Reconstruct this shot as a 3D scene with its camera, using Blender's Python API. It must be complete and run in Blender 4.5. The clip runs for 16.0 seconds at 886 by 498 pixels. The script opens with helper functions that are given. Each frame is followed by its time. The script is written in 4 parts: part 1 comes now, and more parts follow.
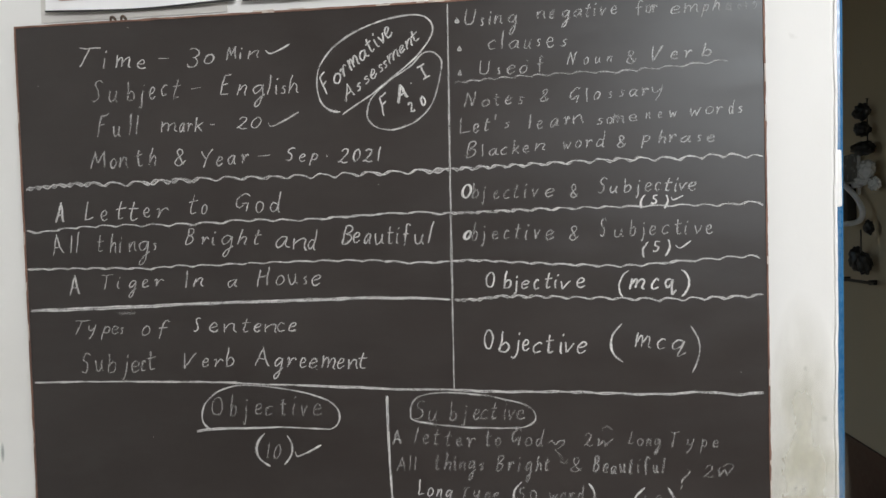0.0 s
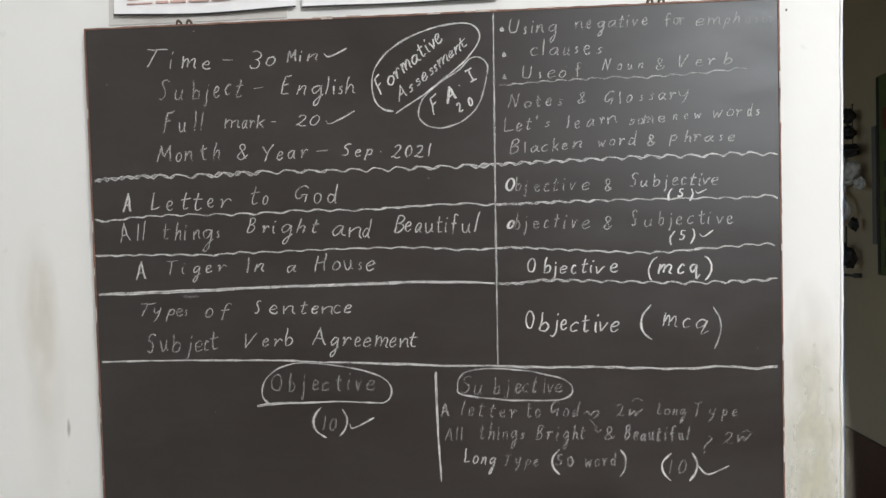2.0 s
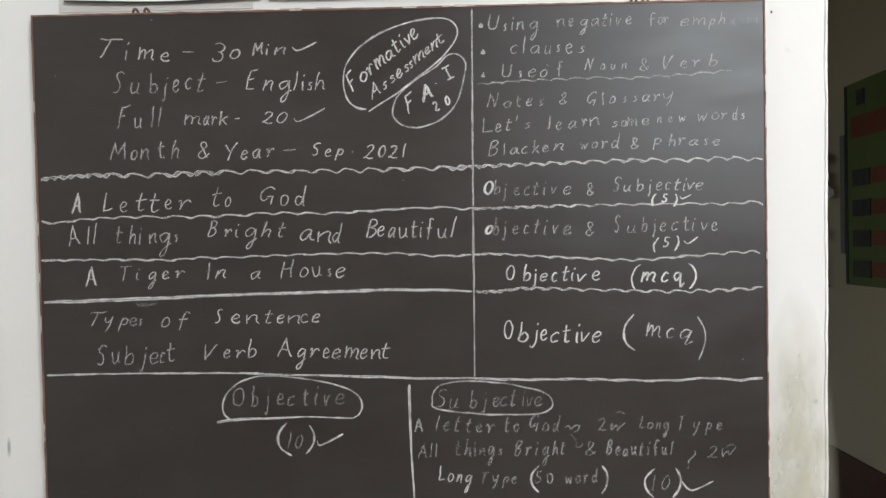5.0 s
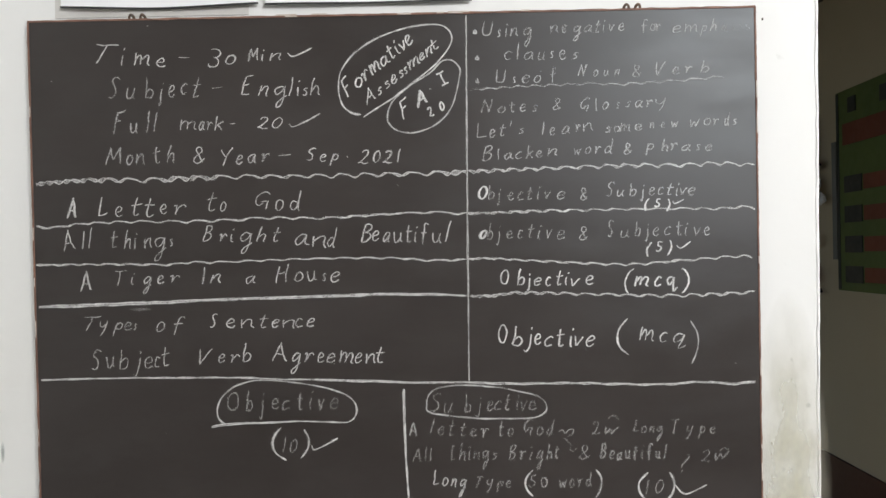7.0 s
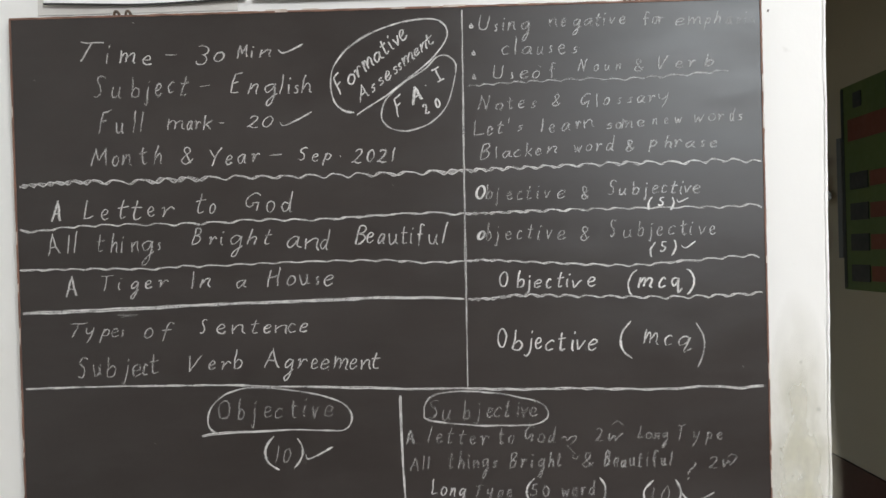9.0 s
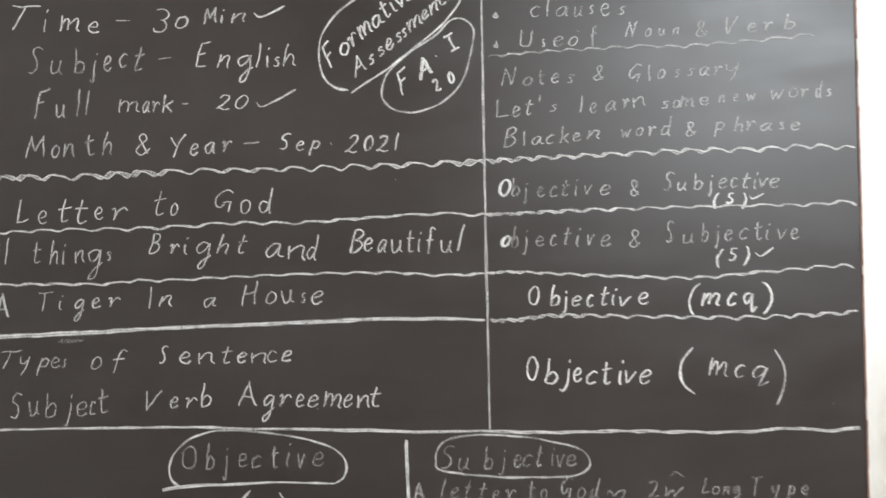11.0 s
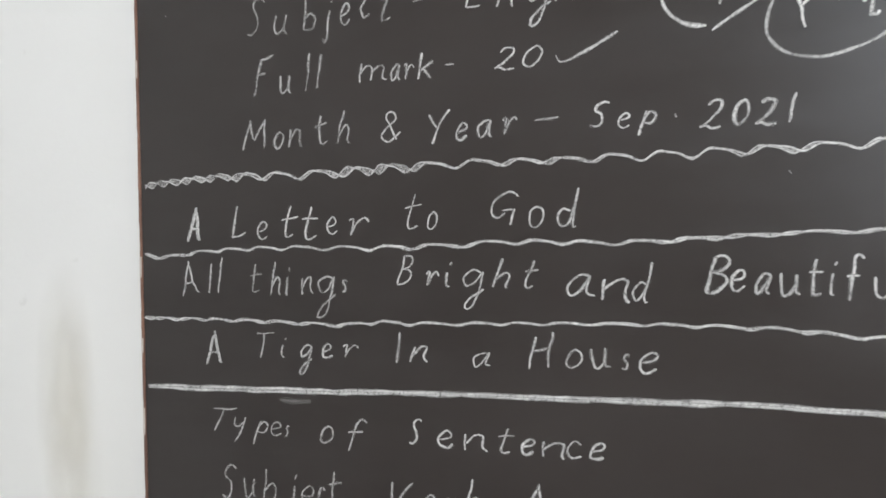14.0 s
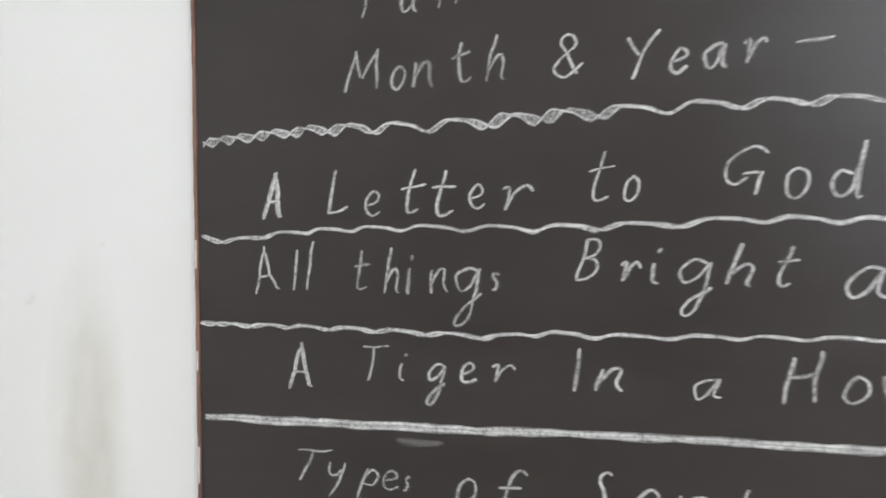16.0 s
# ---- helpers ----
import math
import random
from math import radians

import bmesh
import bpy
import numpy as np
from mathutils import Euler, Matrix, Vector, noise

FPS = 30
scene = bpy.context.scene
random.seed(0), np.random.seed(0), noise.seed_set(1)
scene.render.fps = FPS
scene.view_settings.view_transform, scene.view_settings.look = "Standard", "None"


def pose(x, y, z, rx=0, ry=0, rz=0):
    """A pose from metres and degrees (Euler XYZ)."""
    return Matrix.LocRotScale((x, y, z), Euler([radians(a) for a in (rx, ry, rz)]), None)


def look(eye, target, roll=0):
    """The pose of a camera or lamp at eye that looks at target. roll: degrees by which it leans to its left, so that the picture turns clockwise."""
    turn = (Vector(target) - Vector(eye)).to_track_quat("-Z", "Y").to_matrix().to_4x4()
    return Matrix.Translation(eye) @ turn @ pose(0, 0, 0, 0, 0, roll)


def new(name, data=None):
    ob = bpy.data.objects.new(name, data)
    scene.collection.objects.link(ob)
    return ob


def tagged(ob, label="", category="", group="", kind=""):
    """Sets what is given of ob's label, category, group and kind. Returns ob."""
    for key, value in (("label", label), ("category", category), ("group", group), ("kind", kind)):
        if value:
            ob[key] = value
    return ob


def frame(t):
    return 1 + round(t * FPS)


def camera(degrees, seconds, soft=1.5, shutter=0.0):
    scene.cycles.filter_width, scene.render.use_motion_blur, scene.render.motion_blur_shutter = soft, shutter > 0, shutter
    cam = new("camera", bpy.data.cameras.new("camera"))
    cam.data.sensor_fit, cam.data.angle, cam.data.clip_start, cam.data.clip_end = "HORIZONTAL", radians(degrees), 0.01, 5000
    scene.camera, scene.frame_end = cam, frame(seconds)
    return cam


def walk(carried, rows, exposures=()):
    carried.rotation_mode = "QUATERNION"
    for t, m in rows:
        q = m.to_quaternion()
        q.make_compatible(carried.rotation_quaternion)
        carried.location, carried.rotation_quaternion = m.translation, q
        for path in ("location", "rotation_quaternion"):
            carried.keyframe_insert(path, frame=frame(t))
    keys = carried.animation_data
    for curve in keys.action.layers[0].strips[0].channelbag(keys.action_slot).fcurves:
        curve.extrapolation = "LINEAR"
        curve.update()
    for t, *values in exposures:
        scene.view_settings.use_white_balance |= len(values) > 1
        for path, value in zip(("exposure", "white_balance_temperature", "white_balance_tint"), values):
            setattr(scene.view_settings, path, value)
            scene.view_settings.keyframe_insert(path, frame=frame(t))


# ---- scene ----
cam = camera(61.0, 16.0, soft=1.4, shutter=0.5)
# seconds, eye, turn
ROWS = [
    (0.0, -0.0034, -0.0339, 1.4818, 89.082, 1.363, 6.884),
    (0.5, -0.0207, -0.0559, 1.4812, 88.550, 1.485, 7.042),
    (1.0, -0.0748, -0.1046, 1.4625, 88.980, 1.332, 6.972),
    (1.5, -0.1005, -0.1398, 1.4415, 89.861, 1.086, 5.718),
    (2.0, -0.1173, -0.1584, 1.4616, 89.214, 1.170, 4.749),
    (2.5, -0.1354, -0.1591, 1.4522, 89.660, 1.209, 3.780),
    (3.0, -0.1433, -0.1184, 1.4409, 89.796, 1.233, 3.345),
    (3.5, -0.1614, -0.0740, 1.4393, 89.655, 1.182, 3.170),
    (4.0, -0.1695, -0.0693, 1.4452, 89.858, 1.021, 2.552),
    (4.5, -0.1568, -0.0853, 1.4539, 89.845, 0.813, 2.035),
    (4.7, -0.1513, -0.0911, 1.4580, 89.755, 0.805, 1.736),
    (7.0, -0.1494, -0.0994, 1.4523, 90.373, 0.821, 1.181),
    (7.5, -0.1284, -0.1185, 1.4624, 89.900, 0.839, 1.877),
    (8.0, -0.1294, -0.1260, 1.4562, 90.486, 0.855, 1.525),
    (8.5, -0.1429, -0.1092, 1.4534, 90.496, 0.969, 1.018),
    (8.7, -0.1442, -0.0918, 1.4545, 90.376, 1.100, 1.043),
    (10.8, -0.1446, 0.1584, 1.4531, 90.917, 1.389, 1.909),
    (11.0, -0.1589, 0.1747, 1.4680, 90.454, 1.441, 1.817),
    (11.5, -0.2159, 0.2499, 1.4763, 90.535, 1.445, 2.350),
    (12.0, -0.2737, 0.3034, 1.4834, 90.635, 1.257, 2.715),
    (12.5, -0.2987, 0.3684, 1.4933, 90.009, 1.323, 5.511),
    (13.0, -0.3123, 0.4364, 1.5108, 90.212, 1.086, 12.297),
    (13.5, -0.3080, 0.4731, 1.5126, 90.567, 0.861, 17.592),
    (14.0, -0.3113, 0.5187, 1.5109, 90.036, 0.567, 19.236),
    (14.5, -0.3637, 0.5793, 1.5159, 90.156, 0.242, 19.256),
    (15.0, -0.4169, 0.6188, 1.5278, 90.088, 0.121, 17.481),
    (15.5, -0.4631, 0.6410, 1.5122, 89.819, 0.167, 17.528),
    (16.0, -0.5078, 0.6684, 1.4990, 90.035, 0.065, 18.226),
]
EXPOSURE = [(0.0, -0.25, 6500, 10), (0.5, -0.24, 6500, 10), (1.0, -0.12, 6500, 10), (1.5, -0.10, 6500, 10), (2.5, -0.15, 6500, 10), (3.5, -0.18, 6500, 10), (4.5, -0.15, 6500, 10), (7.0, -0.06, 6500, 10), (8.7, -0.12, 6500, 10), (11.0, 0.28, 6500, 10), (12.0, 0.62, 6500, 10), (12.5, 0.50, 6500, 10), (13.0, 0.20, 6300, 10), (13.5, 0.10, 6300, 10), (14.0, 0.05, 6300, 10), (14.5, 0.05, 6300, 10), (15.0, 0.30, 6300, 10), (15.5, 0.28, 6300, 10), (16.0, 0.12, 6300, 10)]
walk(cam, [(t, pose(x, y, z, rx, ry, rz)) for t, x, y, z, rx, ry, rz in ROWS], EXPOSURE)

# ---- light: daylight through the window behind the viewer ----
world = bpy.data.worlds.new("world")
scene.world = world
world.use_nodes = True
wn = world.node_tree.nodes
sky = wn.new("ShaderNodeTexSky")
sky.sky_type, sky.sun_disc = "NISHITA", False
sky.sun_elevation, sky.sun_rotation = radians(50), radians(200)
wn["Background"].inputs["Strength"].default_value = 0.15
world.node_tree.links.new(sky.outputs[0], wn["Background"].inputs["Color"])

sun = new("sun", bpy.data.lights.new("sun", "SUN"))
sun.data.energy, sun.data.angle, sun.data.color = 2.0, radians(0.5), (1, 0.95, 0.88)
sun.matrix_world = look((0, 0, 12), (0.5, 6, 0))

WINDOW = (1.2, 2.7, 2.45, 3.35)   # x0, x1, z0, z1 in the rear wall
REAR = -2.6
daylight = new("window_daylight", bpy.data.lights.new("window_daylight", "AREA"))
daylight.data.shape, daylight.data.size, daylight.data.size_y = "RECTANGLE", WINDOW[1] - WINDOW[0], WINDOW[3] - WINDOW[2]
daylight.data.energy, daylight.data.color = 176, (0.985, 0.98, 1.0)
wx, wz = (WINDOW[0] + WINDOW[1]) / 2, (WINDOW[2] + WINDOW[3]) / 2
daylight.matrix_world = look((wx, REAR - 0.02, wz), (wx, 0, wz))


# ---- materials ----
def material(name, colour, rough=0.6, metal=0.0):
    m = bpy.data.materials.new(name)
    m.use_nodes = True
    p = m.node_tree.nodes["Principled BSDF"]
    p.inputs["Base Color"].default_value = (*colour, 1)
    p.inputs["Roughness"].default_value = rough
    p.inputs["Metallic"].default_value = metal
    return m


def node(m, kind, **values):
    n = m.node_tree.nodes.new(kind)
    for key, value in values.items():
        n.inputs[key.replace("_", " ")].default_value = value
    return n


def link(m, a, b):
    m.node_tree.links.new(a, b)


def noisy(m, scale, detail=4.0, stretch=(1, 1, 1), rough=0.55):
    """A noise in metres, between 0 and 1."""
    co = node(m, "ShaderNodeTexCoord")
    mp = node(m, "ShaderNodeMapping")
    mp.inputs["Scale"].default_value = stretch
    n = node(m, "ShaderNodeTexNoise", Scale=scale, Detail=detail, Roughness=rough)
    link(m, co.outputs["Object"], mp.inputs["Vector"])
    link(m, mp.outputs["Vector"], n.inputs["Vector"])
    return n.outputs["Fac"]


def ramp(m, fac, low, high, a, b):
    r = node(m, "ShaderNodeMapRange")
    for key, value in (("From Min", low), ("From Max", high), ("To Min", a), ("To Max", b)):
        r.inputs[key].default_value = value
    link(m, fac, r.inputs["Value"])
    return r.outputs["Result"]


def blend(m, fac, a, b):
    x = m.node_tree.nodes.new("ShaderNodeMix")
    x.data_type = "RGBA"
    link(m, fac, x.inputs[0])
    for slot, value in ((6, a), (7, b)):
        if isinstance(value, tuple):
            x.inputs[slot].default_value = (*value, 1)
        else:
            link(m, value, x.inputs[slot])
    return x.outputs[2]


def bump(m, fac, strength, distance):
    b = node(m, "ShaderNodeBump", Strength=strength, Distance=distance)
    link(m, fac, b.inputs["Height"])
    link(m, b.outputs["Normal"], m.node_tree.nodes["Principled BSDF"].inputs["Normal"])


def two_tone(name, a, b, scale, rough, grain=60.0, relief=0.0006, low=0.35, high=0.65, stretch=(1, 1, 1)):
    """Colour between a and b by patches, with a finer grain on top."""
    m = material(name, a, rough)
    p = m.node_tree.nodes["Principled BSDF"]
    patches = ramp(m, noisy(m, scale, 5, stretch), low, high, 0, 1)
    fine = noisy(m, grain, 6)
    c = blend(m, patches, a, b)
    c = blend(m, ramp(m, fine, 0.3, 0.7, 0, 0.25), c, tuple(v * 0.82 for v in a))
    link(m, c, p.inputs["Base Color"])
    link(m, ramp(m, fine, 0.3, 0.7, rough - 0.06, rough + 0.06), p.inputs["Roughness"])
    bump(m, fine, 0.35, relief)
    return m


def chalk(name, cover, colour=(0.76, 0.76, 0.74)):
    """Dry chalk: dense where the stick pressed, thin at the edges, skipping over the board's grain."""
    m = material(name, colour, 0.95)
    p = m.node_tree.nodes["Principled BSDF"]
    p.inputs["Specular IOR Level"].default_value = 0.1
    press = node(m, "ShaderNodeAttribute")
    press.attribute_name = "press"
    grain = ramp(m, noisy(m, 420, 2, (1, 1, 1), 0.6), 0.34, 0.60, 0.55, 1.0)
    skip = ramp(m, noisy(m, 60, 3, (1, 1, 0.6)), 0.30, 0.62, 0.60, 1.12)
    value = press.outputs["Fac"]
    for factor in (grain, skip, cover):
        times = node(m, "ShaderNodeMath")
        times.operation, times.use_clamp = "MULTIPLY", True
        link(m, value, times.inputs[0])
        if isinstance(factor, float):
            times.inputs[1].default_value = factor
        else:
            link(m, factor, times.inputs[1])
        value = times.outputs[0]
    link(m, value, p.inputs["Alpha"])
    return m


BOLD, MID, FAINT, GHOST, GRAINY = (chalk("chalk_thick", 1.15), chalk("chalk_even", 0.90), chalk("chalk_thin", 0.62),
                                    chalk("chalk_rubbed", 0.22), chalk("chalk_grainy", 0.44))


def board_paint():
    """Matt black board paint with a soft sheen, greyed by wiped chalk dust."""
    m = material("blackboard_paint", (0.03, 0.027, 0.026), 0.4)
    nodes = m.node_tree.nodes
    nodes.remove(nodes["Principled BSDF"])
    dust = ramp(m, noisy(m, 3.2, 6, (1, 1, 1.6)), 0.35, 0.75, 0, 1)
    wipes = ramp(m, noisy(m, 22, 4, (0.25, 1, 1)), 0.4, 0.75, 0, 1)
    swirls = ramp(m, noisy(m, 7, 5, (1, 1, 2.2), 0.65), 0.5, 0.72, 0, 0.5)
    c = blend(m, dust, (0.0352, 0.0289, 0.0263), (0.049, 0.0418, 0.0389))
    c = blend(m, ramp(m, wipes, 0, 1, 0, 0.35), c, (0.051, 0.045, 0.043))
    c = blend(m, swirls, c, (0.049, 0.0425, 0.040))
    flat = node(m, "ShaderNodeBsdfDiffuse")
    sheen = node(m, "ShaderNodeBsdfGlossy")
    sheen.distribution = "BECKMANN"
    sheen.inputs["Color"].default_value = (0.88, 0.97, 1.0, 1)
    link(m, c, flat.inputs["Color"])
    link(m, ramp(m, wipes, 0, 1, 0.37, 0.43), sheen.inputs["Roughness"])
    grain = node(m, "ShaderNodeBump", Strength=0.15, Distance=0.0002)
    link(m, noisy(m, 900, 3), grain.inputs["Height"])
    gloss = node(m, "ShaderNodeFresnel", IOR=1.37)
    both = node(m, "ShaderNodeMixShader")
    for shader in (flat, sheen, gloss):
        link(m, grain.outputs["Normal"], shader.inputs["Normal"])
    link(m, gloss.outputs[0], both.inputs[0])
    link(m, flat.outputs[0], both.inputs[1])
    link(m, sheen.outputs[0], both.inputs[2])
    link(m, both.outputs[0], nodes["Material Output"].inputs["Surface"])
    return m


def wall_paint(name, base, stain, rough=0.7):
    m = material(name, base, rough)
    p = m.node_tree.nodes["Principled BSDF"]
    big = ramp(m, noisy(m, 1.7, 6), 0.45, 0.8, 0, 0.5)
    spots = ramp(m, noisy(m, 26, 3), 0.70, 0.78, 0, 0.25)
    c = blend(m, big, base, stain)
    c = blend(m, spots, c, tuple(v * 0.7 for v in stain))
    link(m, c, p.inputs["Base Color"])
    bump(m, noisy(m, 38, 6), 0.25, 0.0025)
    return m


M_BOARD = board_paint()
M_WALL = wall_paint("white_distemper", (0.775, 0.78, 0.76), (0.70, 0.695, 0.65))
# whiter than the wall: the bright lit line of the corner, put into colour
M_EDGE_GLINT = wall_paint("corner_highlight_white", (0.90, 0.90, 0.885), (0.80, 0.80, 0.77))
M_NEXT = wall_paint("cream_wall_paint", (0.62, 0.51, 0.34), (0.52, 0.41, 0.25))
M_DULL = wall_paint("dull_grey_low_bounce", (0.22, 0.21, 0.19), (0.17, 0.16, 0.14))
M_DADO = two_tone("maroon_gloss_paint", (0.085, 0.022, 0.014), (0.055, 0.016, 0.012), 4, 0.35)
M_EDGE = two_tone("bare_hardboard_edge", (0.25, 0.135, 0.095), (0.13, 0.07, 0.052), 35, 0.75, 220)
M_CHIP = two_tone("white_paint_chip", (0.62, 0.57, 0.52), (0.45, 0.36, 0.3), 60, 0.8, 300)
M_FLOOR = two_tone("cement_floor", (0.30, 0.28, 0.25), (0.22, 0.20, 0.18), 2.5, 0.55)
M_CEIL = wall_paint("ceiling_whitewash", (0.78, 0.78, 0.76), (0.70, 0.69, 0.66))
M_BLUE = two_tone("blue_enamel_paint", (0.025, 0.15, 0.32), (0.018, 0.11, 0.25), 12, 0.28, 90)
M_PAPER = two_tone("glossy_white_paper", (0.88, 0.885, 0.89), (0.85, 0.855, 0.865), 6, 0.4, 40, 0.0001)
M_TAPE = two_tone("aged_backing_paper", (0.66, 0.65, 0.62), (0.58, 0.56, 0.52), 9, 0.6)
M_INK = material("black_ink", (0.02, 0.02, 0.022), 0.5)
M_GREY_INK = material("grey_print", (0.36, 0.34, 0.35), 0.6)
M_BROWN_INK = material("brown_print", (0.60, 0.40, 0.37), 0.6)
M_IRON = two_tone("rusty_iron", (0.09, 0.075, 0.06), (0.16, 0.09, 0.05), 120, 0.6, 300)
M_STAIN = material("damp_stain", (0.62, 0.56, 0.39), 0.8)
M_BEIGE = material("beige_wall_tone", (0.58, 0.56, 0.44), 0.8)
M_SPOT = material("green_grey_spot", (0.30, 0.35, 0.32), 0.8)
M_GREEN = two_tone("green_poster_print", (0.13, 0.175, 0.038), (0.10, 0.145, 0.034), 8, 0.5)
M_RED = two_tone("red_poster_print", (0.24, 0.058, 0.025), (0.19, 0.045, 0.02), 9, 0.5)
M_DARK = two_tone("dark_poster_photo", (0.03, 0.034, 0.03), (0.05, 0.05, 0.04), 20, 0.5)
M_PLASTIC = material("white_plastic", (0.82, 0.82, 0.80), 0.35)
M_LATCH_RED = material("red_plastic", (0.55, 0.03, 0.03), 0.4)
M_BLACK = two_tone("black_plastic", (0.02, 0.02, 0.02), (0.035, 0.033, 0.03), 30, 0.35)
M_WRAP = material("clear_plastic_wrap", (0.8, 0.8, 0.78), 0.15)
M_SMOKE = two_tone("smoky_plastic", (0.16, 0.16, 0.15), (0.22, 0.22, 0.20), 20, 0.25)
M_WOOD = two_tone("varnished_wood", (0.2, 0.1, 0.05), (0.13, 0.06, 0.03), 14, 0.45, 80, 0.0004, 0.35, 0.65, (1, 1, 8))


def stain_alpha(m, x, z, rx, rz, most):
    """Fades a stain out from its middle, unevenly."""
    p = m.node_tree.nodes["Principled BSDF"]
    co = node(m, "ShaderNodeTexCoord")
    mp = node(m, "ShaderNodeMapping")
    mp.inputs["Location"].default_value = (-x / rx, 0, -z / rz)
    mp.inputs["Scale"].default_value = (1 / rx, 0, 1 / rz)
    g = node(m, "ShaderNodeTexGradient")
    g.gradient_type = "SPHERICAL"
    link(m, co.outputs["Object"], mp.inputs["Vector"])
    link(m, mp.outputs["Vector"], g.inputs["Vector"])
    mul = node(m, "ShaderNodeMath")
    mul.operation = "MULTIPLY"
    link(m, ramp(m, g.outputs["Fac"], 0, 0.75, 0, most), mul.inputs[0])
    link(m, ramp(m, noisy(m, 40, 4, (1, 1, 0.4)), 0.3, 0.65, 0.45, 1), mul.inputs[1])
    link(m, mul.outputs[0], p.inputs["Alpha"])


# ---- mesh helpers ----
def put(name, bm, mat, parent=None, label="", smooth=False):
    me = bpy.data.meshes.new(name)
    bm.to_mesh(me)
    bm.free()
    me.materials.append(mat)
    if smooth:
        me.polygons.foreach_set("use_smooth", [True] * len(me.polygons))
    ob = new(name, me)
    ob.parent = parent
    if label:
        tagged(ob, label)
    return ob


def part(name, bm, mat, parent, label="", smooth=False):
    return put(name, bm, mat, parent, label, smooth)


def box(x0, x1, y0, y1, z0, z1, bevel=0.0, bm=None):
    own = bmesh.new()
    bmesh.ops.create_cube(own, size=1)
    bmesh.ops.scale(own, vec=(x1 - x0, y1 - y0, z1 - z0), verts=own.verts)
    bmesh.ops.translate(own, vec=((x0 + x1) / 2, (y0 + y1) / 2, (z0 + z1) / 2), verts=own.verts)
    if bevel:
        bmesh.ops.bevel(own, geom=own.edges[:], offset=bevel, segments=2, affect="EDGES", profile=0.6)
    if bm is None:
        return own
    me = bpy.data.meshes.new("joined")
    own.to_mesh(me)
    own.free()
    bm.from_mesh(me)
    bpy.data.meshes.remove(me)
    return bm


def structure(name, bm, mat, label, category):
    return tagged(put(name, bm, mat), label, category, kind="structure")


# ---- the setting ----
BOARD = 1.155    # front of the blackboard
WALL = 1.172     # face of the wall that it hangs on
BACK = 1.372     # far face of that wall
CORNER = 0.456   # where the wall ends at the doorway
SIDE = 0.95      # wall of the room beyond the doorway
LEFT, RIGHT, FAR, TOP = -1.9, 3.1, 4.2, 3.7


def uneven_corner_wall():
    """The wall with the board; its arris is rounded, chipped and not quite straight."""
    bm = bmesh.new()
    steps = 90
    rings = []
    for i in range(steps + 1):
        z = TOP * i / steps
        wob = 0.0016 * noise.noise((0, 3.1, z * 7)) + 0.0008 * noise.noise((5, 0, z * 31))
        x = CORNER + wob + 0.011 * (z - 1.6)
        r = 0.008 + 0.003 * noise.noise((9, 1, z * 12))
        ring = [(LEFT, WALL), (-1.0, WALL), (x - 0.05, WALL), (x - r, WALL), (x - r * 0.3, WALL + r * 0.3), (x, WALL + r), (x, BACK), (LEFT, BACK)]
        rings.append([bm.verts.new((a, b, z)) for a, b in ring])
    n = len(rings[0])
    for low, high in zip(rings, rings[1:]):
        for k in range(n):
            bm.faces.new((low[k], low[(k + 1) % n], high[(k + 1) % n], high[k]))
    bm.faces.new(rings[0][::-1])
    bm.faces.new(rings[-1])
    return bm


def corner_highlight_strip():
    """An added strip, whiter than the wall, that paints the lit arris at the doorway, as uneven as the wall's end."""
    bm = bmesh.new()
    rings = []
    for i in range(141):
        z = 2.09 * i / 140
        wob = 0.0016 * noise.noise((0, 3.1, z * 7)) + 0.0008 * noise.noise((5, 0, z * 31))
        x = CORNER + wob + 0.011 * (z - 1.6)
        w = 0.0042 + 0.0022 * noise.noise((2, 6, z * 14)) + 0.0012 * noise.noise((4, 1, z * 60))
        ring = [(x - w, WALL - 0.0004), (x - w * 0.7, WALL - 0.0012), (x - 0.0006, WALL - 0.001), (x + 0.0006, WALL + 0.001), (x + 0.0006, WALL + 0.012), (x - w, WALL + 0.012)]
        rings.append([bm.verts.new((a, b, z)) for a, b in ring])
    for low, high in zip(rings, rings[1:]):
        for k in range(6):
            bm.faces.new((low[k], low[(k + 1) % 6], high[(k + 1) % 6], high[k]))
    bm.faces.new(rings[0][::-1])
    bm.faces.new(rings[-1])
    return bm


# the far gap is added out of view, to let sky light into the next room
def left_wall():
    bm = box(LEFT - 0.15, LEFT, REAR, 1.7, 0, TOP)
    box(LEFT - 0.15, LEFT, 3.8, FAR, 0, TOP, bm=bm)
    box(LEFT - 0.15, LEFT, 1.7, 3.8, 0, 0.7, bm=bm)
    box(LEFT - 0.15, LEFT, 1.7, 3.8, 2.5, TOP, bm=bm)
    return bm


structure("wall_board", uneven_corner_wall(), M_WALL, "white distempered plaster wall with a worn rounded corner", "wall")
structure("trim_corner_highlight", corner_highlight_strip(), M_EDGE_GLINT, "whiter strip on the doorway corner, a painted highlight", "trim")
structure("wall_over_door", box(CORNER + 0.006, SIDE, WALL + 0.002, BACK, 2.1, TOP), M_WALL, "white plaster wall over the doorway", "wall")
structure("wall_right_of_door", box(SIDE, RIGHT, WALL, BACK, 0, TOP), M_WALL, "white plaster wall beyond the doorway", "wall")
structure("wall_left", left_wall(), M_WALL, "plain white side wall with an added unseen opening for sky light", "wall")
# unseen wall, its tone set dark so that the board mirrors less from there
structure("wall_right", box(RIGHT, RIGHT + 0.15, REAR, BACK, 0, TOP), M_DULL, "plain unseen side wall, darkened to dim its reflection in the board", "wall")
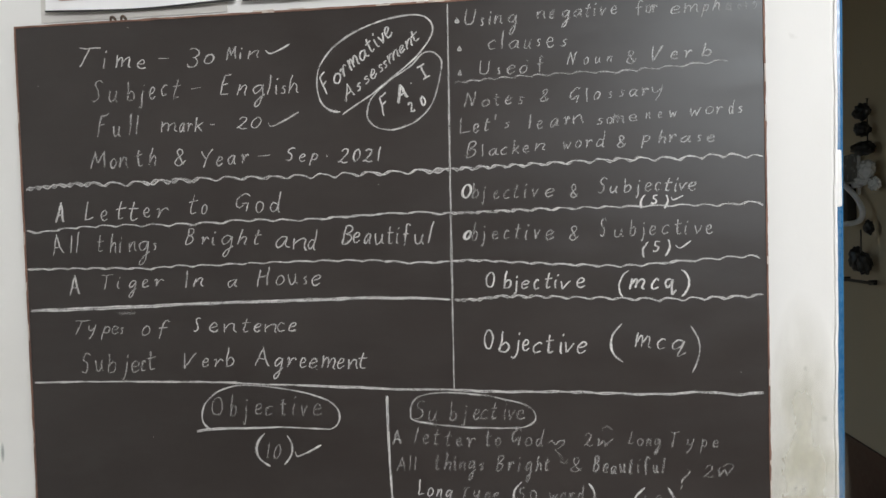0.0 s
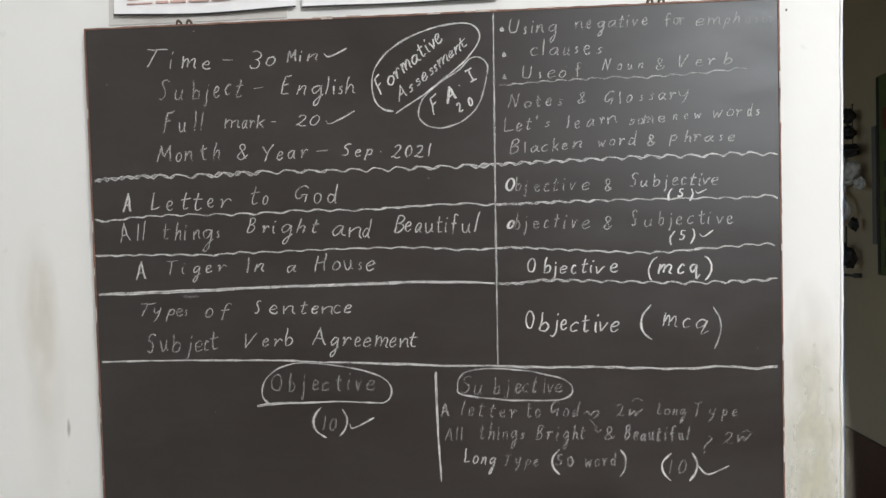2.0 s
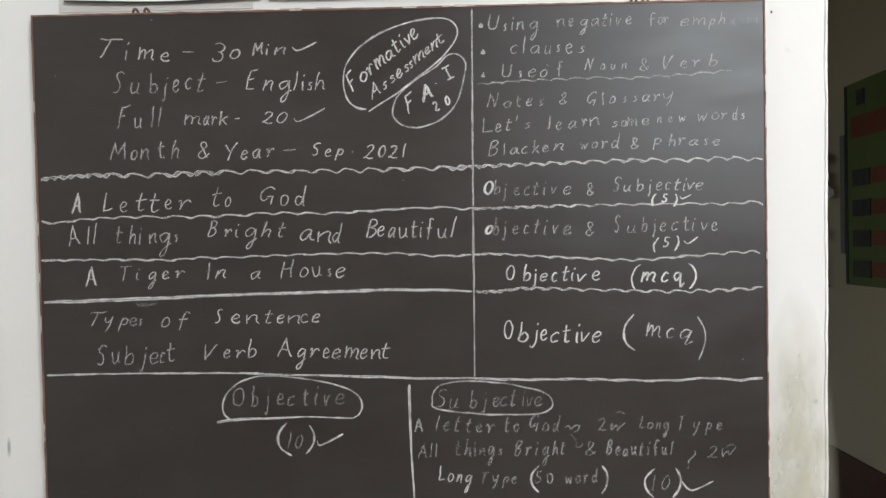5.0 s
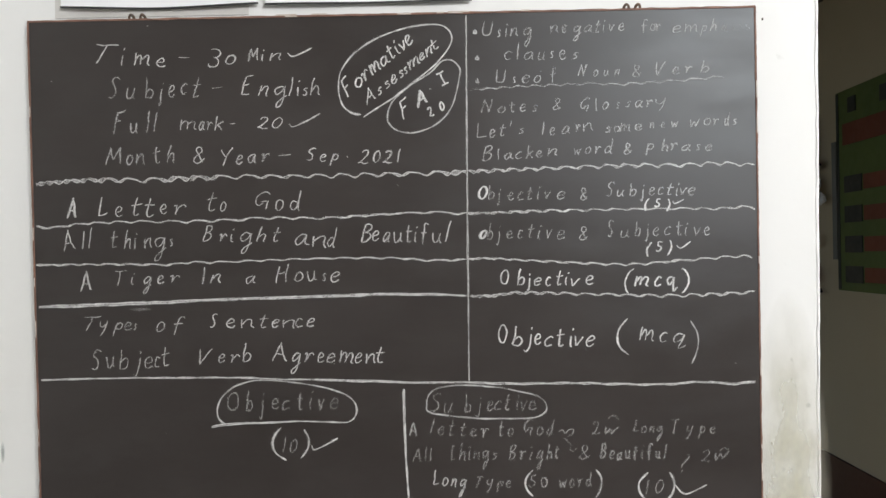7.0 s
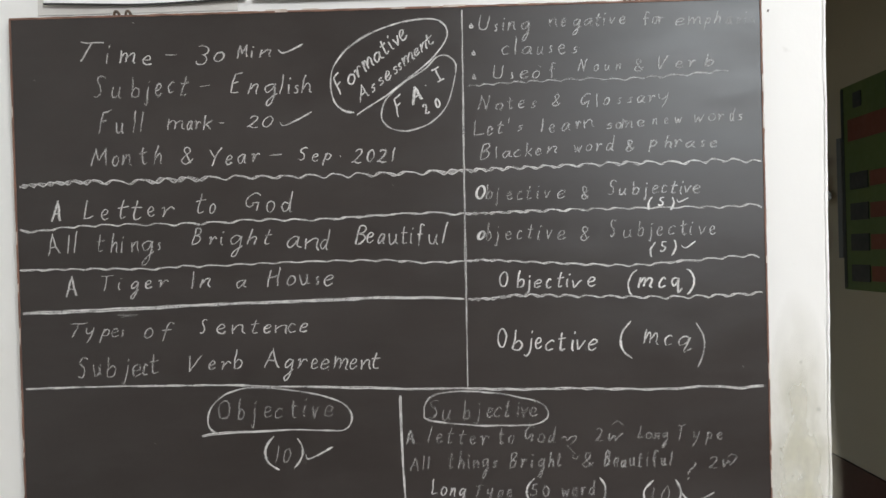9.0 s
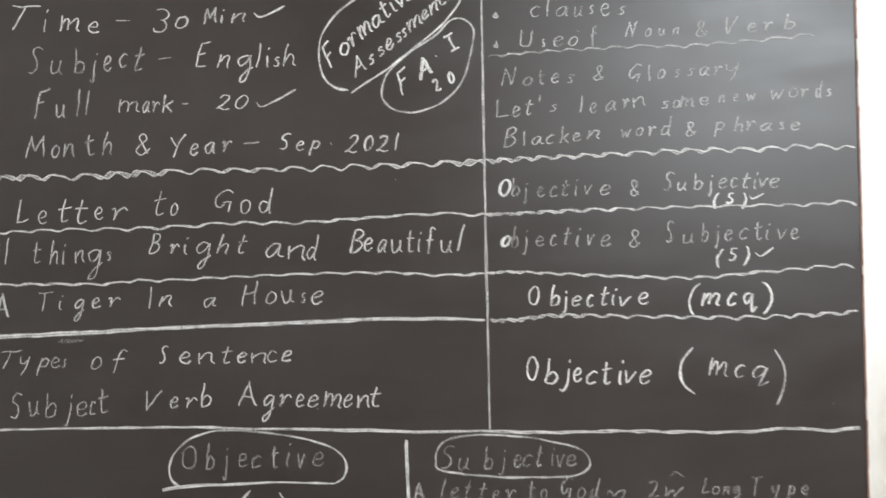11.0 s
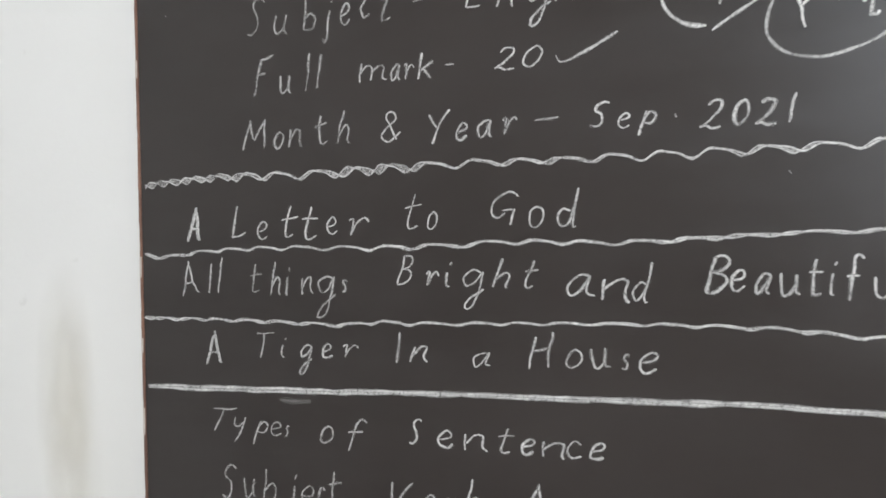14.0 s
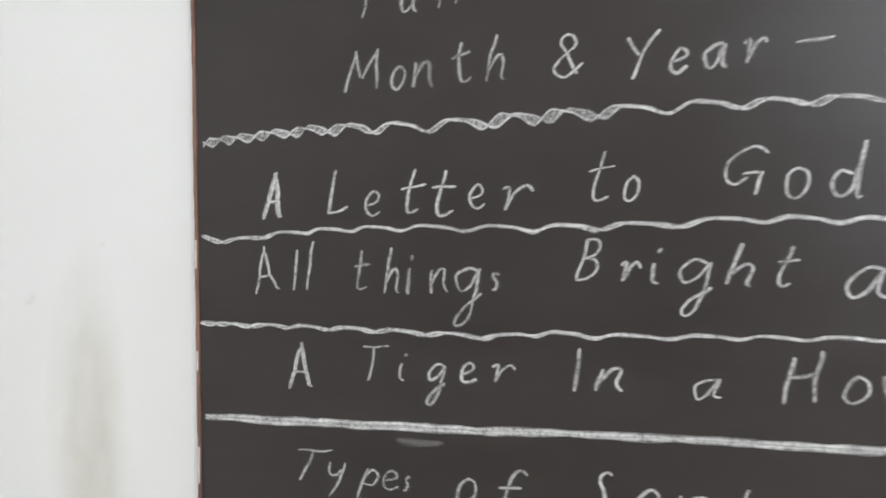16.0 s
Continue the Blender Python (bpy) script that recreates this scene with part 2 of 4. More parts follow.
structure("wall_next_room", box(SIDE, SIDE + 0.12, BACK + 0.002, FAR, 0.842, TOP), M_NEXT, "dim cream wall of the next room", "wall")
structure("dado", box(SIDE - 0.004, SIDE + 0.12, BACK + 0.002, FAR, 0, 0.84, 0.002), M_DADO, "dark maroon painted lower wall band", "dado")
structure("wall_far", box(LEFT, SIDE + 0.12, FAR, FAR + 0.15, 0, TOP), M_NEXT, "dim far wall of the next room", "wall")
structure("floor", box(LEFT - 0.15, RIGHT + 0.15, REAR - 0.15, FAR + 0.15, -0.1, 0), M_FLOOR, "grey cement floor", "floor")
structure("ceiling", box(LEFT - 0.15, RIGHT + 0.15, REAR - 0.15, FAR + 0.15, TOP, TOP + 0.12), M_CEIL, "whitewashed ceiling", "ceiling")
rear = bmesh.new()
x0, x1, z0, z1 = WINDOW
box(LEFT, x0, REAR - 0.15, REAR, 0, TOP, bm=rear)
box(x1, RIGHT, REAR - 0.15, REAR, 0, TOP, bm=rear)
box(x0, x1, REAR - 0.15, REAR, 0, z0, bm=rear)
box(x0, x1, REAR - 0.15, REAR, z1, TOP, bm=rear)
structure("wall_rear", rear, M_WALL, "white rear wall with a window opening", "wall")
structure("ground", box(-60, 60, -60, REAR - 0.3, -0.3, -0.12), M_FLOOR, "dusty ground outside the window", "ground")

# blue door frame on the far side of the reveal
door_frame = tagged(new("door_frame"), "blue enamel painted door frame in the doorway", "door frame", kind="structure")
door_frame.location = (0, 0, 0)
jamb = box(CORNER + 0.004, 0.529, 1.335, 1.41, 0, 2.1, 0.006)
for v in jamb.verts:
    v.co.x += 0.009 * (v.co.z - 1.6)
part("jamb", jamb, M_BLUE, door_frame)
part("head", box(0.527, SIDE - 0.006, 1.335, 1.41, 2.03, 2.098, 0.006), M_BLUE, door_frame)

latch = tagged(new("door_catch"), "small white plastic door catch with a red mark", "door catch")
latch.location = (0, 0, 0)
part("plate", box(0.474, 0.521, 1.322, 1.334, 1.517, 1.615, 0.004), M_PLASTIC, latch)
part("red_mark", box(0.494, 0.505, 1.3205, 1.323, 1.572, 1.593, 0.0005), M_LATCH_RED, latch, "red mark")
part("slot", box(0.495, 0.504, 1.3205, 1.323, 1.539, 1.546, 0.0005), M_BLACK, latch, "small dark slot")

# ---- the blackboard ----
blackboard = tagged(new("blackboard"), "dark grey blackboard covered in chalk writing, hung on a white wall", "blackboard")
TL, TR, FOOT = (-0.872, 1.855), (0.348, 1.855), 0.94
BL, BR = -0.857, 0.346


def edge_x(z, top, foot):
    return top + (foot - top) * (TL[1] - z) / (TL[1] - FOOT)


def panel():
    bm = bmesh.new()
    n = 40
    front = []
    for i in range(n + 1):
        z = FOOT + (TL[1] - FOOT) * i / n
        a = edge_x(z, TL[0], BL) + 0.0008 * noise.noise((1, 0, z * 25))
        b = edge_x(z, TR[0], BR) + 0.0008 * noise.noise((7, 0, z * 25))
        front.append([bm.verts.new(v) for v in ((a, WALL - 0.002, z), (a, BOARD + 0.002, z), (a + 0.002, BOARD, z), (b - 0.002, BOARD, z), (b, BOARD + 0.002, z), (b, WALL - 0.002, z))])
    for low, high in zip(front, front[1:]):
        for k in range(6):
            bm.faces.new((low[k], low[(k + 1) % 6], high[(k + 1) % 6], high[k]))
    bm.faces.new(front[0][::-1])
    bm.faces.new(front[-1])
    return bm


def strip(x0, z0, x1, z1, wide, seed):
    """A thin worn edge lipping along the board from one corner to the next."""
    bm = bmesh.new()
    a, b = Vector((x0, 0, z0)), Vector((x1, 0, z1))
    along = (b - a).normalized()
    side = Vector((along.z, 0, -along.x))
    n = 150
    rows = []
    for i in range(n + 1):
        p = a.lerp(b, i / n)
        s = (b - a).length * i / n
        w0 = wide * (0.35 + 0.3 * noise.noise((seed, s * 30, 0)) + 0.25 * noise.noise((seed, s * 110, 4)))
        w1 = wide * (0.6 + 0.25 * noise.noise((seed + 3, s * 40, 1)))
        rows.append([bm.verts.new(v) for v in (p - side * w0 + Vector((0, BOARD + 0.001, 0)), p - side * w0 * 0.8 + Vector((0, BOARD - 0.0012, 0)),
                                               p + side * w1 * 0.8 + Vector((0, BOARD - 0.0012, 0)), p + side * w1 + Vector((0, WALL - 0.004, 0)))])
    for low, high in zip(rows, rows[1:]):
        for k in range(3):
            bm.faces.new((low[k], low[k + 1], high[k + 1], high[k]))
    return bm


part("panel", panel(), M_BOARD, blackboard, "dark grey painted writing surface")
part("edge_strip", strip(TL[0], TL[1], TR[0], TR[1], 0.004, 1), M_EDGE, blackboard, "bare reddish brown edge")
part("edge_strip", strip(BL, FOOT, TL[0], TL[1], 0.0034, 12), M_EDGE, blackboard, "bare reddish brown edge")
part("edge_strip", strip(TR[0], TR[1], BR, FOOT, 0.0034, 23), M_EDGE, blackboard, "bare reddish brown edge")
rnd = random.Random(4)
for k in range(22):
    if k % 3 == 0:
        x, z = rnd.uniform(-0.6, 0.1), TL[1] + rnd.uniform(-0.001, 0.002)
        chip = box(x, x + rnd.uniform(0.008, 0.04), BOARD - 0.0022, BOARD, z - 0.0012, z + 0.0012, 0.0005)
    else:
        z = rnd.uniform(1.0, 1.8)
        x = edge_x(z, TR[0], BR) if k % 3 == 1 else edge_x(z, TL[0], BL)
        chip = box(x - 0.001, x + 0.001, BOARD - 0.0022, BOARD, z, z + rnd.uniform(0.005, 0.03), 0.0005)
    part("paint_chip", chip, M_CHIP, blackboard, "chipped pale edge")


def hanger(x):
    """Two bent wire loops that stand over the top edge of the board."""
    ob = None
    for dx in (-0.0095, 0.0095):
        bm = bmesh.new()
        ring = []
        for i in range(13):
            a = math.pi * i / 12
            c = Vector((x + dx + 0.0042 * math.cos(a), BOARD + 0.006 - 0.004 * math.sin(a), 1.857 + 0.0065 * math.sin(a)))
            t = Vector((-math.sin(a), 0, math.cos(a)))
            u = t.cross(Vector((0, 1, 0))).normalized()
            v = Vector((0, 1, 0))
            ring.append([bm.verts.new(c + 0.0024 * (u * math.cos(k * math.pi / 3) + v * math.sin(k * math.pi / 3))) for k in range(6)])
        for low, high in zip(ring, ring[1:]):
            for k in range(6):
                bm.faces.new((low[k], low[(k + 1) % 6], high[(k + 1) % 6], high[k]))
        ob = part("hanging_loop", bm, M_IRON, blackboard, "dark rusty wire hanging loop", True)
    return ob


hanger(-0.687)
hanger(0.146)


# ---- chalk writing ----
GLYPHS = {}
CAP = 0.682


def thinned(ink):
    """The centre lines of an inked grid, by repeated thinning."""
    g = np.pad(ink.astype(np.uint8), 2)
    while True:
        before = g.sum()
        for half in (0, 1):
            n = [np.roll(g, s, (0, 1)) for s in ((1, 0), (1, -1), (0, -1), (-1, -1), (-1, 0), (-1, 1), (0, 1), (1, 1))]
            near = sum(n)
            turns = sum((n[k] == 0) & (n[(k + 1) % 8] == 1) for k in range(8))
            if half == 0:
                ends = (n[0] * n[2] * n[4] == 0) & (n[2] * n[4] * n[6] == 0)
            else:
                ends = (n[0] * n[2] * n[6] == 0) & (n[0] * n[4] * n[6] == 0)
            g[(g == 1) & (near >= 2) & (near <= 6) & (turns == 1) & ends] = 0
        if g.sum() == before:
            return g


def traced(g):
    """Pen paths along the centre lines, from end or fork to end or fork."""
    cells = {(int(r), int(c)) for r, c in np.argwhere(g)}

    def beside(p):
        straight = [q for q in ((p[0] + 1, p[1]), (p[0] - 1, p[1]), (p[0], p[1] + 1), (p[0], p[1] - 1)) if q in cells]
        slant = [q for q in ((p[0] + a, p[1] + b) for a in (-1, 1) for b in (-1, 1)) if q in cells and (q[0], p[1]) not in cells and (p[0], q[1]) not in cells]
        return sorted(straight + slant)

    nodes = sorted(p for p in cells if len(beside(p)) != 2)
    used, paths = set(), []

    def follow(a, b):
        path = [a, b]
        used.add((a, b))
        while len(beside(path[-1])) == 2 and path[-1] != a:
            on = [q for q in beside(path[-1]) if q != path[-2]]
            if not on:
                break
            path.append(on[0])
        used.add((path[-1], path[-2]))
        return path

    for a in nodes:
        if not beside(a):
            paths.append([a, (a[0] + 3, a[1] + 1)])
        for b in beside(a):
            if (a, b) not in used:
                paths.append(follow(a, b))
    seen = {p for path in paths for p in path}
    for a in sorted(cells):
        if a not in seen and len(beside(a)) == 2:
            path = follow(a, beside(a)[0])
            paths.append(path)
            seen |= set(path)
    out = []
    for path in paths:
        tips = [len(beside(p)) for p in (path[0], path[-1])]
        if len(path) < 4 and min(tips) == 1 and max(tips) > 2:
            continue
        q = np.array(path, float)
        for _ in range(4):
            if len(q) > 2:
                mid = (q[:-2] + 2 * q[1:-1] + q[2:]) / 4
                if path[0] == path[-1]:
                    q[0] = q[-1] = (q[-2] + 2 * q[0] + q[1]) / 4
                q[1:-1] = mid
        keep = list(range(0, len(q) - 1, 3)) + [len(q) - 1]
        q = q[keep]
        for end, inner, tip in ((0, 1, tips[0]), (-1, -2, tips[1])):
            if tip == 1:
                d = q[end] - q[inner]
                q[end] = q[end] + d / max(1e-6, np.hypot(*d)) * 4
        out.append(q[:, ::-1])
    return out


CELL = 84   # grid cells to one em


def glyph(ch):
    """Pen paths of one letter, the centre lines of the built-in font's letter, in em."""
    if ch not in GLYPHS:
        cu = bpy.data.curves.new("letter", "FONT")
        cu.body, cu.size, cu.resolution_u = ch, 1.0, 5
        ob = new("letter", cu)
        bpy.context.view_layer.update()
        me = ob.to_mesh()
        me.calc_loop_triangles()
        vs = np.array([v.co[:2] for v in me.vertices])
        tris = [tuple(t.vertices) for t in me.loop_triangles]
        ob.to_mesh_clear()
        bpy.data.objects.remove(ob)
        bpy.data.curves.remove(cu)
        low = vs.min(0)
        wide, high = np.ceil((vs.max(0) - low) * CELL).astype(int) + 1
        gx, gy = np.meshgrid(low[0] + (np.arange(wide) + 0.5) / CELL, low[1] + (np.arange(high) + 0.5) / CELL)
        ink = np.zeros(gx.shape, bool)
        for t in tris:
            a, b, c = vs[list(t)]
            s1 = (b[0] - a[0]) * (gy - a[1]) - (b[1] - a[1]) * (gx - a[0])
            s2 = (c[0] - b[0]) * (gy - b[1]) - (c[1] - b[1]) * (gx - b[0])
            s3 = (a[0] - c[0]) * (gy - c[1]) - (a[1] - c[1]) * (gx - c[0])
            ink |= ((s1 >= 0) & (s2 >= 0) & (s3 >= 0)) | ((s1 <= 0) & (s2 <= 0) & (s3 <= 0))
        paths = [(q - 1.5) / CELL + low for q in traced(thinned(ink))]
        GLYPHS[ch] = [q for q in paths if len(q) > 1]
    return GLYPHS[ch]


# the writer's own letters: pen strokes on an em with capitals 0.68 high and small letters 0.36
HAND = {}
HAND["a"] = [[(0.30, 0.34), (0.16, 0.36), (0.03, 0.20), (0.08, 0.02), (0.20, 0.08), (0.30, 0.35)], [(0.30, 0.35), (0.28, 0.08), (0.39, 0.02)]]
HAND["b"] = [[(0.05, 0.68), (0.04, 0.02)], [(0.04, 0.20), (0.16, 0.34), (0.28, 0.22), (0.22, 0.02), (0.05, 0.02)]]
HAND["c"] = [[(0.27, 0.31), (0.16, 0.37), (0.03, 0.20), (0.10, 0.02), (0.28, 0.06)]]
HAND["d"] = [[(0.27, 0.31), (0.13, 0.34), (0.03, 0.16), (0.10, 0.01), (0.24, 0.10), (0.32, 0.40)], [(0.34, 0.68), (0.30, 0.06), (0.38, 0.01)]]
HAND["e"] = [[(0.04, 0.18), (0.21, 0.22), (0.24, 0.31), (0.14, 0.37), (0.03, 0.23), (0.05, 0.06), (0.16, 0.0), (0.29, 0.08)]]
HAND["f"] = [[(0.30, 0.60), (0.21, 0.68), (0.12, 0.54), (0.11, -0.04)], [(0.0, 0.34), (0.26, 0.37)]]
HAND["g"] = [[(0.28, 0.33), (0.15, 0.36), (0.03, 0.21), (0.09, 0.04), (0.22, 0.14), (0.29, 0.35)], [(0.29, 0.35), (0.28, -0.05), (0.23, -0.36), (0.13, -0.46), (0.10, -0.36), (0.20, -0.16), (0.36, 0.0)]]
HAND["h"] = [[(0.05, 0.68), (0.03, 0.0)], [(0.04, 0.14), (0.15, 0.35), (0.24, 0.29), (0.25, 0.05), (0.32, 0.0)]]
HAND["i"] = [[(0.05, 0.36), (0.05, 0.04), (0.11, 0.0)], [(0.06, 0.50), (0.09, 0.57)]]
HAND["j"] = [[(0.14, 0.36), (0.12, -0.10), (0.03, -0.26), (-0.06, -0.18)], [(0.15, 0.50), (0.18, 0.57)]]
HAND["k"] = [[(0.05, 0.68), (0.04, 0.0)], [(0.28, 0.38), (0.06, 0.18)], [(0.11, 0.22), (0.30, 0.0)]]
HAND["l"] = [[(0.06, 0.68), (0.03, 0.0)]]
HAND["m"] = [[(0.03, 0.44), (0.04, 0.0)], [(0.04, 0.18), (0.12, 0.37), (0.19, 0.32), (0.20, 0.02)], [(0.20, 0.18), (0.30, 0.37), (0.37, 0.30), (0.37, 0.05), (0.44, 0.0)]]
HAND["n"] = [[(0.03, 0.36), (0.05, 0.0)], [(0.05, 0.14), (0.14, 0.35), (0.23, 0.33), (0.24, 0.10), (0.30, 0.0)]]
HAND["o"] = [[(0.18, 0.36), (0.05, 0.27), (0.04, 0.08), (0.16, 0.0), (0.28, 0.13), (0.26, 0.30), (0.13, 0.36)]]
HAND["p"] = [[(0.05, 0.37), (0.03, -0.28)], [(0.05, 0.18), (0.14, 0.36), (0.27, 0.27), (0.22, 0.04), (0.06, 0.05)]]
HAND["q"] = [[(0.28, 0.34), (0.14, 0.36), (0.03, 0.20), (0.12, 0.03), (0.26, 0.14), (0.31, 0.36)], [(0.31, 0.36), (0.29, -0.16), (0.34, -0.21), (0.46, -0.05)]]
HAND["r"] = [[(0.0, 0.30), (0.06, 0.36), (0.10, 0.28), (0.09, 0.0)], [(0.09, 0.04), (0.17, 0.27), (0.27, 0.36), (0.36, 0.28)]]
HAND["s"] = [[(0.19, 0.27), (0.10, 0.30), (0.05, 0.22), (0.15, 0.13), (0.13, 0.03), (0.01, 0.02)]]
HAND["t"] = [[(0.13, 0.62), (0.10, 0.12), (0.16, 0.01), (0.27, 0.06)], [(0.0, 0.39), (0.28, 0.42)]]
HAND["u"] = [[(0.03, 0.36), (0.05, 0.09), (0.13, 0.0), (0.24, 0.11), (0.27, 0.36)], [(0.27, 0.36), (0.28, 0.08), (0.37, 0.01)]]
HAND["v"] = [[(0.02, 0.36), (0.12, 0.0)], [(0.12, 0.0), (0.24, 0.28), (0.30, 0.36)]]
HAND["w"] = [[(0.02, 0.36), (0.09, 0.0)], [(0.09, 0.0), (0.20, 0.27)], [(0.20, 0.27), (0.28, 0.0)], [(0.28, 0.0), (0.36, 0.24), (0.42, 0.35)]]
HAND["y"] = [[(0.03, 0.36), (0.06, 0.15), (0.15, 0.11), (0.27, 0.24)], [(0.30, 0.38), (0.24, 0.0), (0.10, -0.28)]]
HAND["&"] = [[(0.42, 0.20), (0.30, 0.05), (0.16, 0.0), (0.04, 0.12), (0.12, 0.28), (0.28, 0.46), (0.26, 0.62), (0.14, 0.66), (0.08, 0.53), (0.18, 0.34), (0.38, 0.04)]]
HAND["G"] = [[(0.40, 0.58), (0.27, 0.68), (0.07, 0.48), (0.05, 0.24), (0.15, 0.15), (0.27, 0.24)], [(0.20, 0.27), (0.38, 0.33)], [(0.38, 0.33), (0.35, 0.0)]]
HAND["S"] = [[(0.36, 0.62), (0.23, 0.68), (0.08, 0.60), (0.09, 0.46), (0.22, 0.34), (0.25, 0.16), (0.15, 0.03), (0.0, 0.07)]]
HAND["F"] = [[(0.06, 0.66), (0.05, 0.40), (0.02, -0.03)], [(0.04, 0.65), (0.20, 0.67), (0.36, 0.71)], [(0.05, 0.36), (0.25, 0.40)]]
HAND["Y"] = [[(0.0, 0.62), (0.06, 0.46), (0.15, 0.36)], [(0.36, 0.68), (0.20, 0.42), (0.10, 0.0)]]
HAND["M"] = [[(0.0, 0.0), (0.05, 0.40), (0.09, 0.66)], [(0.09, 0.66), (0.16, 0.40), (0.22, 0.22)], [(0.22, 0.22), (0.32, 0.46), (0.41, 0.66)], [(0.41, 0.66), (0.42, 0.30), (0.46, 0.02)]]
HAND["T"] = [[(0.0, 0.66), (0.20, 0.67), (0.42, 0.70)], [(0.20, 0.67), (0.19, 0.34), (0.16, 0.0)]]
HAND["L"] = [[(0.05, 0.68), (0.03, 0.30), (0.02, 0.02)], [(0.02, 0.02), (0.16, 0.03), (0.32, 0.07)]]
HAND["E"] = [[(0.05, 0.66), (0.03, 0.34), (0.01, 0.02)], [(0.04, 0.66), (0.20, 0.68), (0.34, 0.72)], [(0.03, 0.35), (0.26, 0.39)], [(0.01, 0.02), (0.18, 0.02), (0.34, 0.05)]]
HAND["H"] = [[(0.05, 0.64), (0.03, 0.30), (0.0, 0.0)], [(0.38, 0.70), (0.36, 0.34), (0.34, 0.02)], [(0.02, 0.32), (0.18, 0.34), (0.37, 0.38)]]
HAND["B"] = [[(0.06, 0.66), (0.04, 0.32), (0.02, 0.0)], [(0.05, 0.65), (0.22, 0.68), (0.30, 0.56), (0.20, 0.42), (0.05, 0.36)], [(0.05, 0.36), (0.24, 0.35), (0.32, 0.20), (0.20, 0.04), (0.02, 0.0)]]
HAND["V"] = [[(0.0, 0.68), (0.06, 0.32), (0.12, 0.0)], [(0.12, 0.0), (0.22, 0.36), (0.36, 0.66)]]
HAND["N"] = [[(0.0, 0.0), (0.04, 0.66)], [(0.04, 0.66), (0.18, 0.34), (0.30, 0.02)], [(0.30, 0.02), (0.32, 0.36), (0.36, 0.70)]]
HAND["2"] = [[(0.02, 0.52), (0.10, 0.65), (0.23, 0.62), (0.25, 0.44), (0.13, 0.18), (0.02, 0.03)], [(0.02, 0.03), (0.10, 0.07), (0.22, 0.0), (0.36, 0.04)]]
HAND["0"] = [[(0.20, 0.54), (0.06, 0.44), (0.03, 0.18), (0.14, 0.02), (0.28, 0.14), (0.31, 0.38), (0.22, 0.54), (0.16, 0.52)]]
HAND["I"] = [[(0.0, 0.68), (0.44, 0.69)], [(0.22, 0.68), (0.22, 0.0)], [(0.0, 0.0), (0.44, 0.01)]]


def penned(ch, tall):
    """One letter in the writer's hand, no two quite alike."""
    out = []
    for pts in HAND[ch]:
        loose = [(x + WRIST.uniform(-0.012, 0.012), z * (tall if z > 0.4 else 1) + WRIST.uniform(-0.014, 0.014)) for x, z in pts]
        out.append(np.array([tuple(p) for p in spline(loose, False, 0.035)]))
    return out


WRIST = random.Random(11)
LAYER = [0]


def chalk_depth():
    LAYER[0] = (LAYER[0] + 1) % 5
    return BOARD - 0.0006 - 0.00012 * LAYER[0]


def section(p, h, y, dense, lean, verts, press, faces, first):
    """One cross-section of a chalk mark: thin at both edges, densest to one side of the middle."""
    m = p + h * lean
    verts += [(p.x - h.x, y, p.y - h.y), (m.x, y, m.y), (p.x + h.x, y, p.y + h.y)]
    press += [0.22 * dense, dense, 0.22 * dense]
    if not first:
        k = len(verts)
        faces += [(k - 6, k - 3, k - 2, k - 5), (k - 5, k - 2, k - 1, k - 4)]


def chalk_mesh(name, verts, press, faces, mat):
    me = bpy.data.meshes.new(name)
    me.from_pydata(verts, [], faces)
    me.attributes.new("press", "FLOAT", "POINT").data.foreach_set("value", press)
    me.materials.append(mat)
    return new(name, me)


def ribbon(line, width, y, verts, press, faces, seed):
    """A flat chalk mark of uneven width and pressure along a line of points."""
    run = 0.0
    n = len(line)
    for i, p in enumerate(line):
        q = line[min(i + 1, n - 1)] - line[max(i - 1, 0)]
        q = q.normalized() if q.length else Vector((1, 0))
        run += (p - line[i - 1]).length if i else 0
        slim = 0.95 + 0.5 * noise.noise((run * 55, seed, 5)) + 0.22 * abs(q.y)
        if i in (0, n - 1):
            slim *= 0.6
        dense = 0.86 + 0.45 * noise.noise((run * 45, seed, 9)) + 0.12 * abs(q.y)
        h = Vector((-q.y, q.x)) * width * 0.62 * slim
        section(p, h, y, max(0.2, min(1.0, dense)), 0.35 * noise.noise((run * 20, seed, 2)), verts, press, faces, i == 0)


